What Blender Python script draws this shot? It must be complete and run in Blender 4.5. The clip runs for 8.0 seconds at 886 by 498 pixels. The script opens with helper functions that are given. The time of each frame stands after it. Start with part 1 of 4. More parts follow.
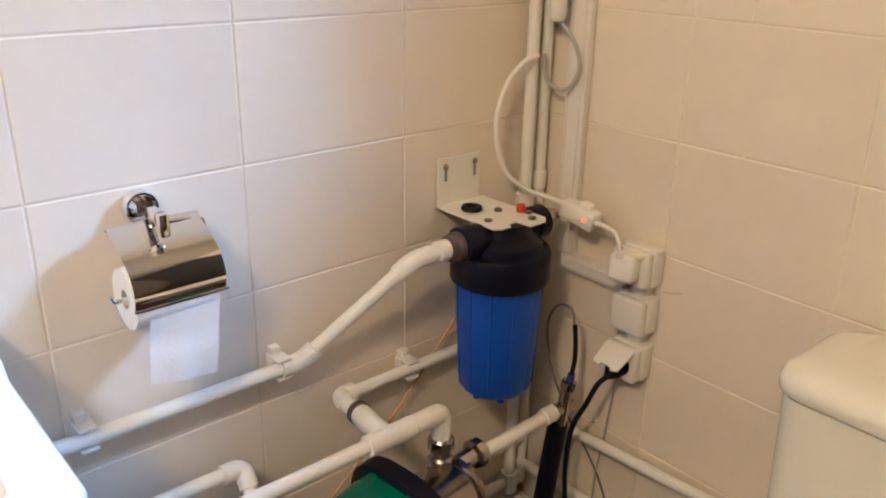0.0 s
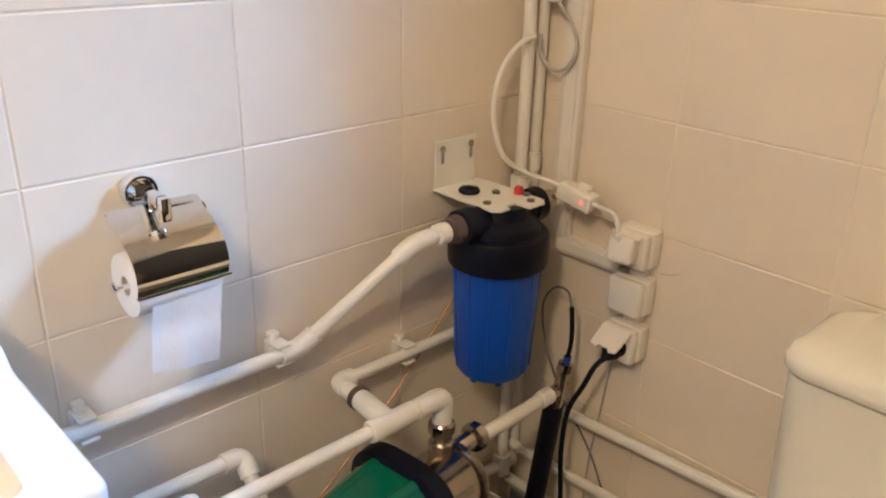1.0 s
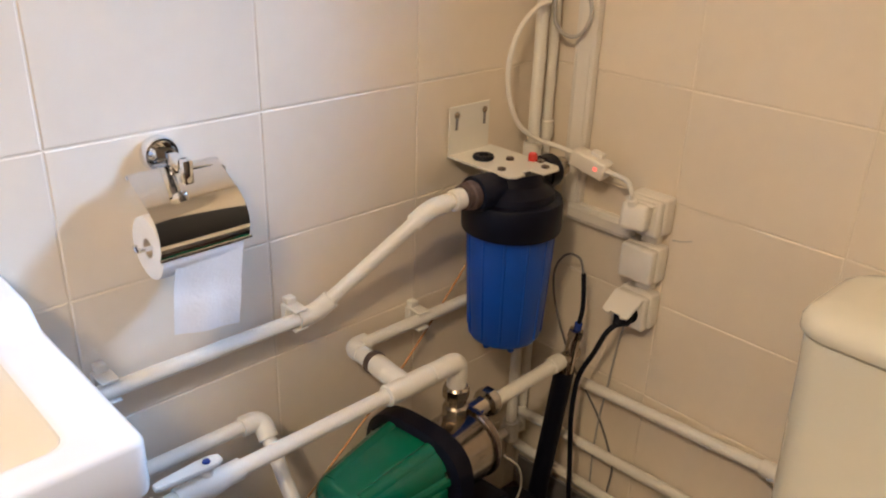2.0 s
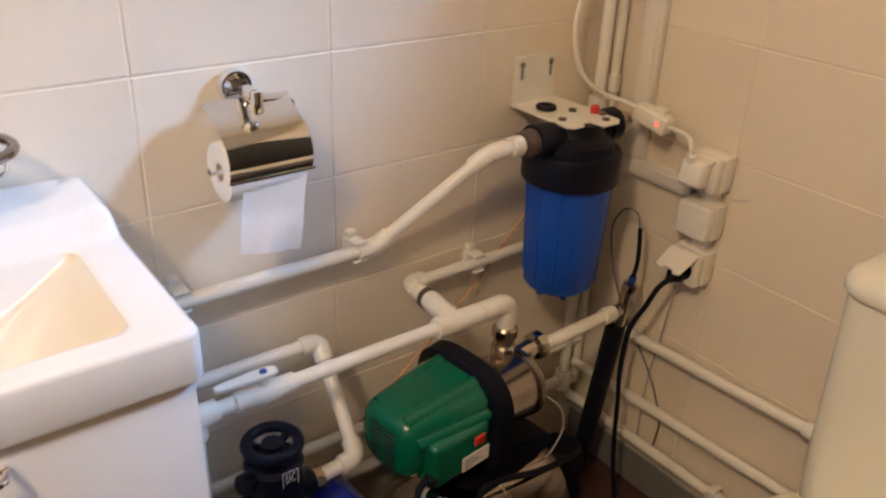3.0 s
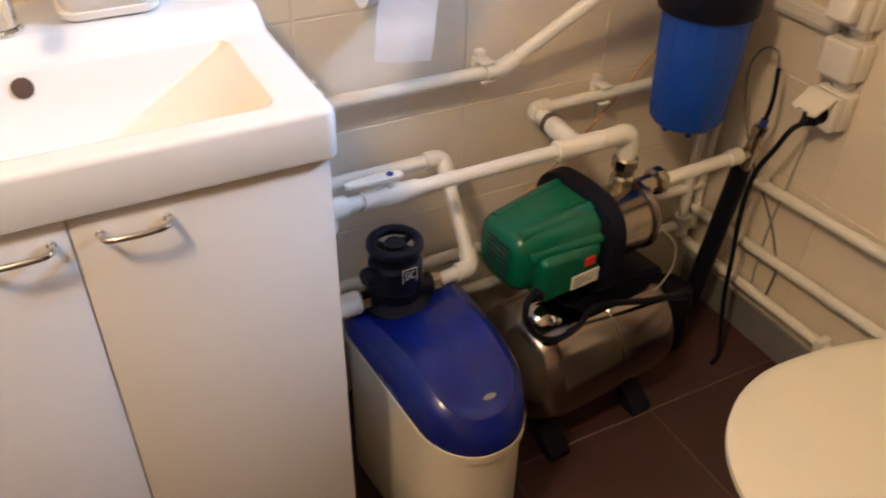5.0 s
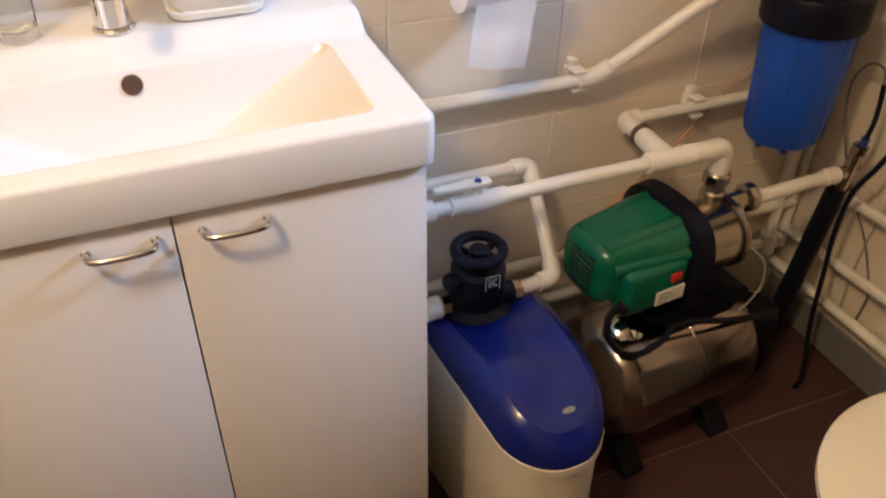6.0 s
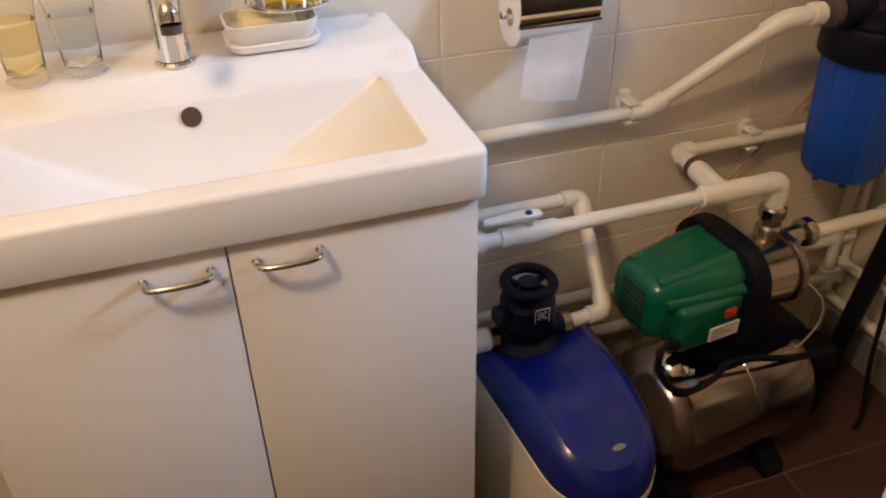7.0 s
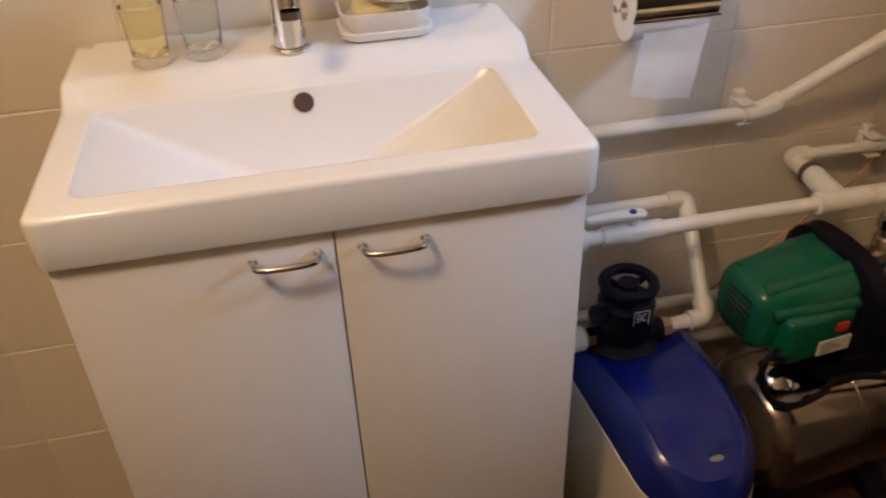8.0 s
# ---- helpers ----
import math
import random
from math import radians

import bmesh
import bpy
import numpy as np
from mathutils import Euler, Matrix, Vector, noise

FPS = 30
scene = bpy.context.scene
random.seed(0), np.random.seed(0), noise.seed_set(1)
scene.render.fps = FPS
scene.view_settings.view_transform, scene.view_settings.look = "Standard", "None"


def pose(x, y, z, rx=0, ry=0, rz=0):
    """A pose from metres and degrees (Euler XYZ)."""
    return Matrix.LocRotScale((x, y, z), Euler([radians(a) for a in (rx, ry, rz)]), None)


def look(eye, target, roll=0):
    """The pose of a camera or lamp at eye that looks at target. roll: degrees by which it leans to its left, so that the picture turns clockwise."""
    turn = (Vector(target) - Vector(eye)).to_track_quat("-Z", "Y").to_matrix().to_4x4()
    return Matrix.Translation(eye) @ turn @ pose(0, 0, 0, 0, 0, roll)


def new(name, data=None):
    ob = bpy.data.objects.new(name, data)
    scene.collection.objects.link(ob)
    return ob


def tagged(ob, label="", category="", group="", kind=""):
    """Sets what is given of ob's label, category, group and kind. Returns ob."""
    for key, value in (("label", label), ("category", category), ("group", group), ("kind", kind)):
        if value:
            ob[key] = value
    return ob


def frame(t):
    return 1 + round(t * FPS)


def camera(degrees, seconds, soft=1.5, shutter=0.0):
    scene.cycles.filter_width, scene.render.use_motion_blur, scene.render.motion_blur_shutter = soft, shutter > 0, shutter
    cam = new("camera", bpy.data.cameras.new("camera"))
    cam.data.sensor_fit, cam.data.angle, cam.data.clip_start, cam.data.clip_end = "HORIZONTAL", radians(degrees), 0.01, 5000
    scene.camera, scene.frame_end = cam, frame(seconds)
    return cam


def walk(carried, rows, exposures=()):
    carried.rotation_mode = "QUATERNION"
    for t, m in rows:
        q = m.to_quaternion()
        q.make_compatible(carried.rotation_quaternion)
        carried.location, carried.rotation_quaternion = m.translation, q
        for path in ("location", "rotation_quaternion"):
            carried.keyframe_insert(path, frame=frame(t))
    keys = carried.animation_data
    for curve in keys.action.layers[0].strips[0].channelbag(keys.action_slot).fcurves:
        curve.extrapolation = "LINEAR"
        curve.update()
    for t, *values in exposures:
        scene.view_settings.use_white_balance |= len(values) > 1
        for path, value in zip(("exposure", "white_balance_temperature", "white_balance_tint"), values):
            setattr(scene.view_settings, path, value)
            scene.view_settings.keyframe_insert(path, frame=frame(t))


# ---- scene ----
cam = camera(56.9, 8.0, 2.0, 0.5)
PATH = [
    (0, (-1.142, -1.027, 1.309), (0.085, 0.368, 0.57), 1.1),
    (0.5, (-1.158, -1.016, 1.308), (0.084, 0.361, 0.559), 1.0),
    (1, (-1.173, -0.983, 1.301), (0.105, 0.347, 0.528), 1.6),
    (2.3, (-1.206, -0.968, 1.282), (0.051, 0.337, 0.436), 1.8),
    (2.5, (-1.203, -0.999, 1.278), (0.0, 0.352, 0.425), 1.8),
    (3, (-1.208, -1.05, 1.281), (-0.119, 0.357, 0.367), 2.4),
    (3.5, (-1.223, -1.083, 1.26), (-0.243, 0.343, 0.258), 2.7),
    (4, (-1.231, -1.104, 1.254), (-0.319, 0.308, 0.171), 2.9),
    (4.5, (-1.233, -1.126, 1.246), (-0.374, 0.274, 0.105), 2.5),
    (4.7, (-1.236, -1.126, 1.241), (-0.418, 0.276, 0.072), 1.9),
    (5.8, (-1.266, -1.101, 1.239), (-0.653, 0.359, 0.018), 0.75),
    (6, (-1.268, -1.1, 1.244), (-0.661, 0.383, 0.047), 0.55),
    (6.5, (-1.275, -1.097, 1.247), (-0.714, 0.432, 0.086), -0.25),
    (7, (-1.271, -1.093, 1.248), (-0.756, 0.465, 0.105), -0.95),
    (7.5, (-1.281, -1.085, 1.24), (-0.853, 0.489, 0.082), -2.0),
    (8, (-1.29, -1.084, 1.24), (-0.976, 0.526, 0.095), -2.3),
]
walk(cam, [(t, look(eye, target, roll)) for t, eye, target, roll in PATH],
     exposures=[(0, -0.06, 5300, 9), (2.5, -0.18, 5650, 11), (3.5, -0.32, 5900, 13), (4.5, -0.12, 6000, 13), (6, -0.22, 6000, 13), (7, -0.54, 6200, 14), (8, -0.80, 6250, 15)])


# ---- light ----
world = bpy.data.worlds.new("world")
scene.world = world
world.use_nodes = True
wn = world.node_tree.nodes
sky = wn.new("ShaderNodeTexSky")
sky.sky_type = "NISHITA"
sky.sun_disc = False
sky.sun_elevation = radians(35)
sky.sun_rotation = radians(200)
wn["Background"].inputs["Strength"].default_value = 0.10
world.node_tree.links.new(sky.outputs["Color"], wn["Background"].inputs["Color"])


def area_light(name, m, sx, sy, power, color, shape="RECTANGLE"):
    data = bpy.data.lights.new(name, "AREA")
    data.shape, data.size, data.energy, data.color = shape, sx, power, color
    if shape == "RECTANGLE":
        data.size_y = sy
    ob = new(name, data)
    ob.matrix_basis = m
    return ob


# daylight outside the window, and the warm lamp under the ceiling
area_light("daylight", look((1.05, -1.08, 2.20), (-1.0, -0.12, 0.76)), 0.50, 0.40, 76, (0.40, 0.64, 1.0))
lamp = bpy.data.lights.new("lamp_light", "POINT")
lamp.energy, lamp.color, lamp.shadow_soft_size = 73, (1.0, 0.72, 0.41), 0.10
new("lamp_light", lamp).matrix_basis = pose(-1.92, -1.12, 2.22)

# ---- materials ----


def principled(name):
    m = bpy.data.materials.new(name)
    m.use_nodes = True
    return m, m.node_tree.nodes, m.node_tree.links, m.node_tree.nodes["Principled BSDF"]


def mat(name, color, rough=0.5, metal=0.0, vary=0.08, scale=6.0, fine=90.0, bump=0.1, coat=0.0, random_hue=0.0, spec=0.5, rough_vary=0.12):
    """A surface with slow stains and a fine grain in colour, gloss and relief."""
    m, n, l, p = principled(name)
    tc = n.new("ShaderNodeTexCoord")
    slow, quick = n.new("ShaderNodeTexNoise"), n.new("ShaderNodeTexNoise")
    slow.inputs["Scale"].default_value, slow.inputs["Detail"].default_value = scale, 5
    quick.inputs["Scale"].default_value, quick.inputs["Detail"].default_value = fine, 3
    l.new(tc.outputs["Object"], slow.inputs["Vector"])
    l.new(tc.outputs["Object"], quick.inputs["Vector"])
    add = n.new("ShaderNodeMath")
    add.operation = "MULTIPLY_ADD"
    l.new(quick.outputs["Fac"], add.inputs[0])
    add.inputs[1].default_value = 0.35
    l.new(slow.outputs["Fac"], add.inputs[2])
    ramp = n.new("ShaderNodeMapRange")
    ramp.inputs["From Min"].default_value, ramp.inputs["From Max"].default_value = 0.35, 1.0
    ramp.inputs["To Min"].default_value, ramp.inputs["To Max"].default_value = 1 - vary, 1 + vary
    l.new(add.outputs[0], ramp.inputs["Value"])
    scale_c = n.new("ShaderNodeVectorMath")
    scale_c.operation = "SCALE"
    scale_c.inputs[0].default_value = color
    l.new(ramp.outputs[0], scale_c.inputs["Scale"])
    out = scale_c.outputs[0]
    if random_hue:
        info = n.new("ShaderNodeObjectInfo")
        mr = n.new("ShaderNodeMapRange")
        mr.inputs["To Min"].default_value, mr.inputs["To Max"].default_value = 1 - random_hue, 1 + random_hue
        l.new(info.outputs["Random"], mr.inputs["Value"])
        s2 = n.new("ShaderNodeVectorMath")
        s2.operation = "SCALE"
        l.new(out, s2.inputs[0])
        l.new(mr.outputs[0], s2.inputs["Scale"])
        out = s2.outputs[0]
    l.new(out, p.inputs["Base Color"])
    rr = n.new("ShaderNodeMapRange")
    rr.inputs["To Min"].default_value, rr.inputs["To Max"].default_value = max(0.02, rough - rough_vary), min(1, rough + rough_vary)
    l.new(slow.outputs["Fac"], rr.inputs["Value"])
    l.new(rr.outputs[0], p.inputs["Roughness"])
    p.inputs["Metallic"].default_value = metal
    p.inputs["Coat Weight"].default_value = coat
    p.inputs["Specular IOR Level"].default_value = spec
    if bump:
        b = n.new("ShaderNodeBump")
        b.inputs["Strength"].default_value, b.inputs["Distance"].default_value = bump, 0.002
        l.new(add.outputs[0], b.inputs["Height"])
        l.new(b.outputs["Normal"], p.inputs["Normal"])
    return m


def glass(name, color, rough=0.02, ior=1.35):
    m, n, l, p = principled(name)
    p.inputs["Base Color"].default_value = (*color, 1)
    p.inputs["Transmission Weight"].default_value = 1
    p.inputs["Roughness"].default_value = rough
    p.inputs["IOR"].default_value = ior
    return m


def glow(name, color, strength):
    m, n, l, p = principled(name)
    p.inputs["Base Color"].default_value = (*color, 1)
    p.inputs["Emission Color"].default_value = (*color, 1)
    p.inputs["Emission Strength"].default_value = strength
    return m


M_TILE = mat("wall_tile_glaze", (0.80, 0.71, 0.58), 0.34, vary=0.05, scale=3.0, fine=40, bump=0.12, random_hue=0.025)
M_GROUT = mat("grout", (0.76, 0.68, 0.56), 0.9, vary=0.15, scale=12, fine=200)
M_FLOOR = mat("floor_tile_brown", (0.058, 0.027, 0.025), 0.40, vary=0.28, scale=5, fine=60, bump=0.2, random_hue=0.08)
M_FGROUT = mat("floor_grout", (0.15, 0.10, 0.08), 0.9, vary=0.2, scale=20)
M_DARKWALL = mat("added_dark_wall", (0.034, 0.036, 0.040), 0.6, vary=0.2, scale=3, fine=50, bump=0.2)
M_PAINT = mat("grey_brown_paint", (0.235, 0.195, 0.165), 0.7, vary=0.08, scale=3, fine=120, bump=0.15)
M_PLASTER = mat("plaster", (0.74, 0.70, 0.62), 0.85, vary=0.06, scale=4, fine=150, bump=0.3)
M_SKIRT = mat("grey_skirting", (0.17, 0.165, 0.165), 0.6, vary=0.2, scale=9)
M_CERAMIC = mat("white_ceramic", (0.84, 0.83, 0.81), 0.10, vary=0.015, scale=4, bump=0.0, coat=0.5, rough_vary=0.03)
M_TOILET = mat("cream_ceramic", (0.82, 0.80, 0.70), 0.14, vary=0.02, scale=4, bump=0.0, coat=0.4, rough_vary=0.04)
M_SEAT = mat("cream_plastic_lid", (0.80, 0.75, 0.63), 0.42, vary=0.02, scale=5, bump=0.02)
M_DOOR = mat("white_laminate", (0.80, 0.77, 0.74), 0.38, vary=0.02, scale=3, fine=60, bump=0.03)
M_CHROME = mat("chrome", (0.82, 0.83, 0.85), 0.07, metal=1.0, vary=0.02, bump=0.0, rough_vary=0.04)
M_STEEL = mat("brushed_steel", (0.30, 0.255, 0.23), 0.16, metal=1.0, vary=0.12, scale=7, fine=160, bump=0.05)
M_BRASS = mat("dull_brass_nickel", (0.46, 0.41, 0.35), 0.18, metal=1.0, vary=0.2, scale=30)
M_RUST = mat("brown_union_ring", (0.09, 0.06, 0.05), 0.5, vary=0.3, scale=30)
M_PPR = mat("white_pipe_plastic", (0.80, 0.77, 0.70), 0.36, vary=0.05, scale=12, fine=120, bump=0.04)
M_PVC = mat("white_box_plastic", (0.80, 0.76, 0.69), 0.35, vary=0.04, scale=14, bump=0.02)
M_BLUE = mat("blue_filter_plastic", (0.006, 0.070, 0.46), 0.42, vary=0.12, scale=9, bump=0.05)
M_LIDBLUE = mat("dark_blue_lid_plastic", (0.005, 0.013, 0.170), 0.20, vary=0.18, scale=8, fine=120, bump=0.04)
M_BLACK = mat("black_plastic", (0.0036, 0.0044, 0.0130), 0.42, vary=0.2, scale=14, bump=0.05, spec=0.2)
M_RUBBER = mat("black_rubber", (0.0040, 0.0048, 0.0115), 0.55, vary=0.25, scale=14, bump=0.1, spec=0.22)
M_GREEN = mat("green_motor_plastic", (0.003, 0.108, 0.055), 0.17, vary=0.12, scale=10, fine=140, bump=0.05)
M_CREAM = mat("cream_box_plastic", (0.72, 0.67, 0.56), 0.42, vary=0.06, scale=7, bump=0.03)
M_BRACKET = mat("white_painted_steel", (0.78, 0.76, 0.69), 0.35, vary=0.04, scale=12, bump=0.02)
M_PAPER = mat("tissue_paper", (0.86, 0.84, 0.82), 0.95, vary=0.03, scale=30, fine=240, bump=0.5)
M_CARD = mat("cardboard", (0.55, 0.47, 0.38), 0.9, vary=0.1)
M_RED = mat("red_plastic", (0.55, 0.03, 0.02), 0.4, vary=0.08)
M_LABEL = mat("white_sticker", (0.72, 0.71, 0.68), 0.5, vary=0.03)
M_PRINT = mat("grey_print", (0.22, 0.22, 0.23), 0.6, vary=0.05)
M_GOLD = mat("copper_wire", (0.42, 0.22, 0.08), 0.42, metal=0.6, vary=0.1)
M_GREYCABLE = mat("grey_cable", (0.42, 0.40, 0.38), 0.5, vary=0.06)
M_WIRE = mat("thin_grey_wire", (0.16, 0.15, 0.15), 0.5, vary=0.1)
M_VALVEBLUE = mat("blue_mark_and_reflection", (0.012, 0.04, 0.25), 0.4, vary=0.1)
M_SOAP = mat("pale_yellow_soap", (0.82, 0.72, 0.42), 0.5, vary=0.1, scale=20)
M_YELLOW = mat("yellow_sponge", (0.85, 0.55, 0.03), 0.85, vary=0.15, scale=40, bump=0.6)
M_GLASS = glass("clear_glass", (0.98, 0.98, 0.95), 0.06, 1.12)
M_LIQUID = glass("yellowish_water", (0.97, 0.92, 0.62), 0.15, 1.12)
M_PANE = glass("window_glass", (0.95, 0.97, 0.97))
M_DARK = mat("dark_hole", (0.085, 0.045, 0.03), 0.8)
M_LED = glow("red_led", (1.0, 0.10, 0.06), 2.2)

# ---- shaping helpers ----


def thing(name, at, label, category, group="", kind=""):
    e = new(name)
    e.empty_display_size = 0.05
    e.matrix_basis = Matrix.Translation(at)
    return tagged(e, label, category, group, kind)


def mesh_from(bm, name, material, angle=35):
    bmesh.ops.recalc_face_normals(bm, faces=bm.faces)
    me = bpy.data.meshes.new(name)
    bm.to_mesh(me)
    bm.free()
    me.materials.append(material)
    me.polygons.foreach_set("use_smooth", [True] * len(me.polygons))
    me.set_sharp_from_angle(angle=radians(angle))
    return me


def part(name, bm, material, parent=None, label="", angle=35):
    """One mesh object in world places, under a thing or a part."""
    ob = new(name, mesh_from(bm, name, material, angle))
    if parent is not None:
        ob.parent = parent
        if parent.type == "EMPTY":
            ob.matrix_parent_inverse = parent.matrix_basis.inverted()
    return tagged(ob, label)


def single(name, bm, material, label, category, group="", kind="", angle=35):
    return tagged(part(name, bm, material, None, "", angle), label, category, group, kind)


def box(x0, x1, y0, y1, z0, z1, bev=0.0, seg=2, bm=None):
    bm = bm or bmesh.new()
    g = bmesh.ops.create_cube(bm, size=1.0)
    vs = g["verts"]
    for v in vs:
        v.co = Vector(((x0 + x1) / 2 + v.co.x * abs(x1 - x0), (y0 + y1) / 2 + v.co.y * abs(y1 - y0), (z0 + z1) / 2 + v.co.z * abs(z1 - z0)))
    if bev:
        es = list({e for v in vs for e in v.link_edges})
        bmesh.ops.bevel(bm, geom=es, offset=bev, segments=seg, affect="EDGES", profile=0.5)
    return bm


def bridge(bm, rings, cap0=True, cap1=True, closed=True):
    loops = [[bm.verts.new(p) for p in ring] for ring in rings]
    n = len(loops[0])
    for a, b in zip(loops, loops[1:]):
        for i in range(n if closed else n - 1):
            j = (i + 1) % n
            bm.faces.new((a[i], a[j], b[j], b[i]))
    if cap0:
        bm.faces.new(loops[0][::-1])
    if cap1:
        bm.faces.new(loops[-1])
    return bm


def across(d):
    d = d.normalized()
    u = d.cross(Vector((0, 0, 1))) if abs(d.z) < 0.9 else d.cross(Vector((1, 0, 0)))
    u.normalize()
    return u, d.cross(u).normalized()


def lathe(profile, at, axis=(0, 0, 1), seg=32, bm=None, cap0=True, cap1=True):
    """Turned body: profile of (radius, distance along axis)."""
    bm = bm or bmesh.new()
    at, d = Vector(at), Vector(axis).normalized()
    u, w = across(d)
    rings = []
    for r, h in profile:
        r = max(r, 1e-4)
        rings.append([at + d * h + (u * math.cos(a) + w * math.sin(a)) * r for a in (2 * math.pi * i / seg for i in range(seg))])
    return bridge(bm, rings, cap0, cap1)


def rod(p0, p1, r, seg=20, bev=0.0, bm=None):
    p0, p1 = Vector(p0), Vector(p1)
    n = (p1 - p0).length
    prof = [(r, 0), (r, n)] if not bev else [(r - bev, 0), (r, bev), (r, n - bev), (r - bev, n)]
    return lathe(prof, p0, p1 - p0, seg, bm)


def bend(pts, r):
    """A line with its corners rounded."""
    pts = [Vector(p) for p in pts]
    out = [pts[0]]
    for a, b, c in zip(pts, pts[1:], pts[2:]):
        d0, d1 = (a - b), (c - b)
        k = min(r, d0.length * 0.49, d1.length * 0.49)
        p, q = b + d0.normalized() * k, b + d1.normalized() * k
        out += [p.lerp(b, t).lerp(b.lerp(q, t), t) for t in (0, 0.2, 0.4, 0.6, 0.8, 1)]
    return out + [pts[-1]]


def smooth_line(pts, n=8):
    """A Catmull-Rom line through the points."""
    pts = [Vector(p) for p in pts]
    pts = [pts[0] * 2 - pts[1]] + pts + [pts[-1] * 2 - pts[-2]]
    out = []
    for a, b, c, d in zip(pts, pts[1:], pts[2:], pts[3:]):
        for i in range(n):
            t = i / n
            out.append(0.5 * (2 * b + (c - a) * t + (2 * a - 5 * b + 4 * c - d) * t * t + (3 * b - a - 3 * c + d) * t ** 3))
    return out + [pts[-2]]


def sweep(pts, r, seg=14, bm=None):
    bm = bm or bmesh.new()
    pts = [Vector(p) for p in pts]
    pts = [p for i, p in enumerate(pts) if i == 0 or (p - pts[i - 1]).length > 1e-5]
    d = (pts[1] - pts[0]).normalized()
    u, w = across(d)
    rings = []
    for i, p in enumerate(pts):
        nd = (pts[min(i + 1, len(pts) - 1)] - pts[max(i - 1, 0)]).normalized()
        q = d.rotation_difference(nd)
        u, w, d = q @ u, q @ w, nd
        rings.append([p + (u * math.cos(a) + w * math.sin(a)) * r for a in (2 * math.pi * k / seg for k in range(seg))])
    return bridge(bm, rings)


def rrect(x0, x1, y0, y1, z, r, side=12, arc=6):
    """A rounded rectangle as a ring; z may be a function of x, y."""
    pts = []
    cs = [(x1 - r, y1 - r, 0), (x0 + r, y1 - r, 90), (x0 + r, y0 + r, 180), (x1 - r, y0 + r, 270)]
    for k, (cx, cy, a0) in enumerate(cs):
        for i in range(arc + 1):
            a = radians(a0 + 90 * i / arc)
            pts.append((cx + r * math.cos(a), cy + r * math.sin(a)))
        nx, ny, na = cs[(k + 1) % 4]
        a = radians(na)
        q = (nx + r * math.cos(a), ny + r * math.sin(a))
        p = pts[-1]
        for i in range(1, side):
            t = i / side
            pts.append((p[0] + (q[0] - p[0]) * t, p[1] + (q[1] - p[1]) * t))
    return [Vector((x, y, z(x, y) if callable(z) else z)) for x, y in pts]


def text_part(words, size, m, material, parent, name="printed_letters"):
    cu = bpy.data.curves.new(name, "FONT")
    cu.body, cu.size, cu.extrude, cu.align_x, cu.align_y = words, size, 0.0003, "CENTER", "CENTER"
    tmp = bpy.data.objects.new(name, cu)
    me = bpy.data.meshes.new_from_object(tmp)
    bpy.data.objects.remove(tmp)
    me.transform(m)
    me.materials.clear()
    me.materials.append(material)
    ob = new(name, me)
    ob.parent = parent
    if parent.type == "EMPTY":
        ob.matrix_parent_inverse = parent.matrix_basis.inverted()
    return ob


# ---- the room ----
X0, Y0, TOP = -2.45, -2.35, 2.45
PITCH_Z, PITCH_X = 0.1968, 0.2905
WIN = (-0.95, -0.40, 1.30, 1.90)

floor = single("floor", box(X0, 0.0, Y0, 0.0, -0.12, -0.0024), M_FGROUT, "dark brown tiled bathroom floor with thin joints", "floor", kind="structure")
wall_north = single("wall_north", box(X0, 0.0, 0.0024, 0.14, -0.12, TOP), M_GROUT, "cream glazed tile wall behind the pipes", "wall", kind="structure")
TILE_END = -1.25
bm = box(0.0024, 0.20, TILE_END, WIN[0], -0.12, TOP)
box(0.0024, 0.20, WIN[1], 0.14, -0.12, TOP, bm=bm)
box(0.0024, 0.20, WIN[0], WIN[1], -0.12, WIN[2], bm=bm)
box(0.0024, 0.20, WIN[0], WIN[1], WIN[3], TOP, bm=bm)
wall_east = single("wall_east", bm, M_GROUT, "cream glazed tile wall behind the toilet", "wall", kind="structure")
# unseen wall, added dark so the chrome paper cover reflects darkness
wall_southeast = single("wall_southeast", box(0.0, 0.20, Y0, TILE_END, -0.12, TOP), M_DARKWALL, "unseen dark wall added to darken reflections in the chrome", "wall", kind="structure")
wall_west = single("wall_west", box(X0 - 0.12, X0, Y0, 0.14, -0.12, TOP), M_PAINT, "plain grey brown painted wall", "wall", kind="structure")
wall_south = single("wall_south", box(X0 - 0.12, 0.32, Y0 - 0.12, Y0, -0.12, TOP), M_PAINT, "plain grey brown painted wall", "wall", kind="structure")
ceiling = single("ceiling", box(X0 - 0.12, 0.32, Y0 - 0.12, 0.14, TOP, TOP + 0.1), M_PLASTER, "plain white ceiling", "ceiling", kind="structure")
baseboard = single("baseboard", box(-0.012, -0.0045, TILE_END, -0.014, 0.0, 0.088, 0.003, 1), M_SKIRT, "grey skirting strip along the tiled wall", "baseboard", kind="structure")

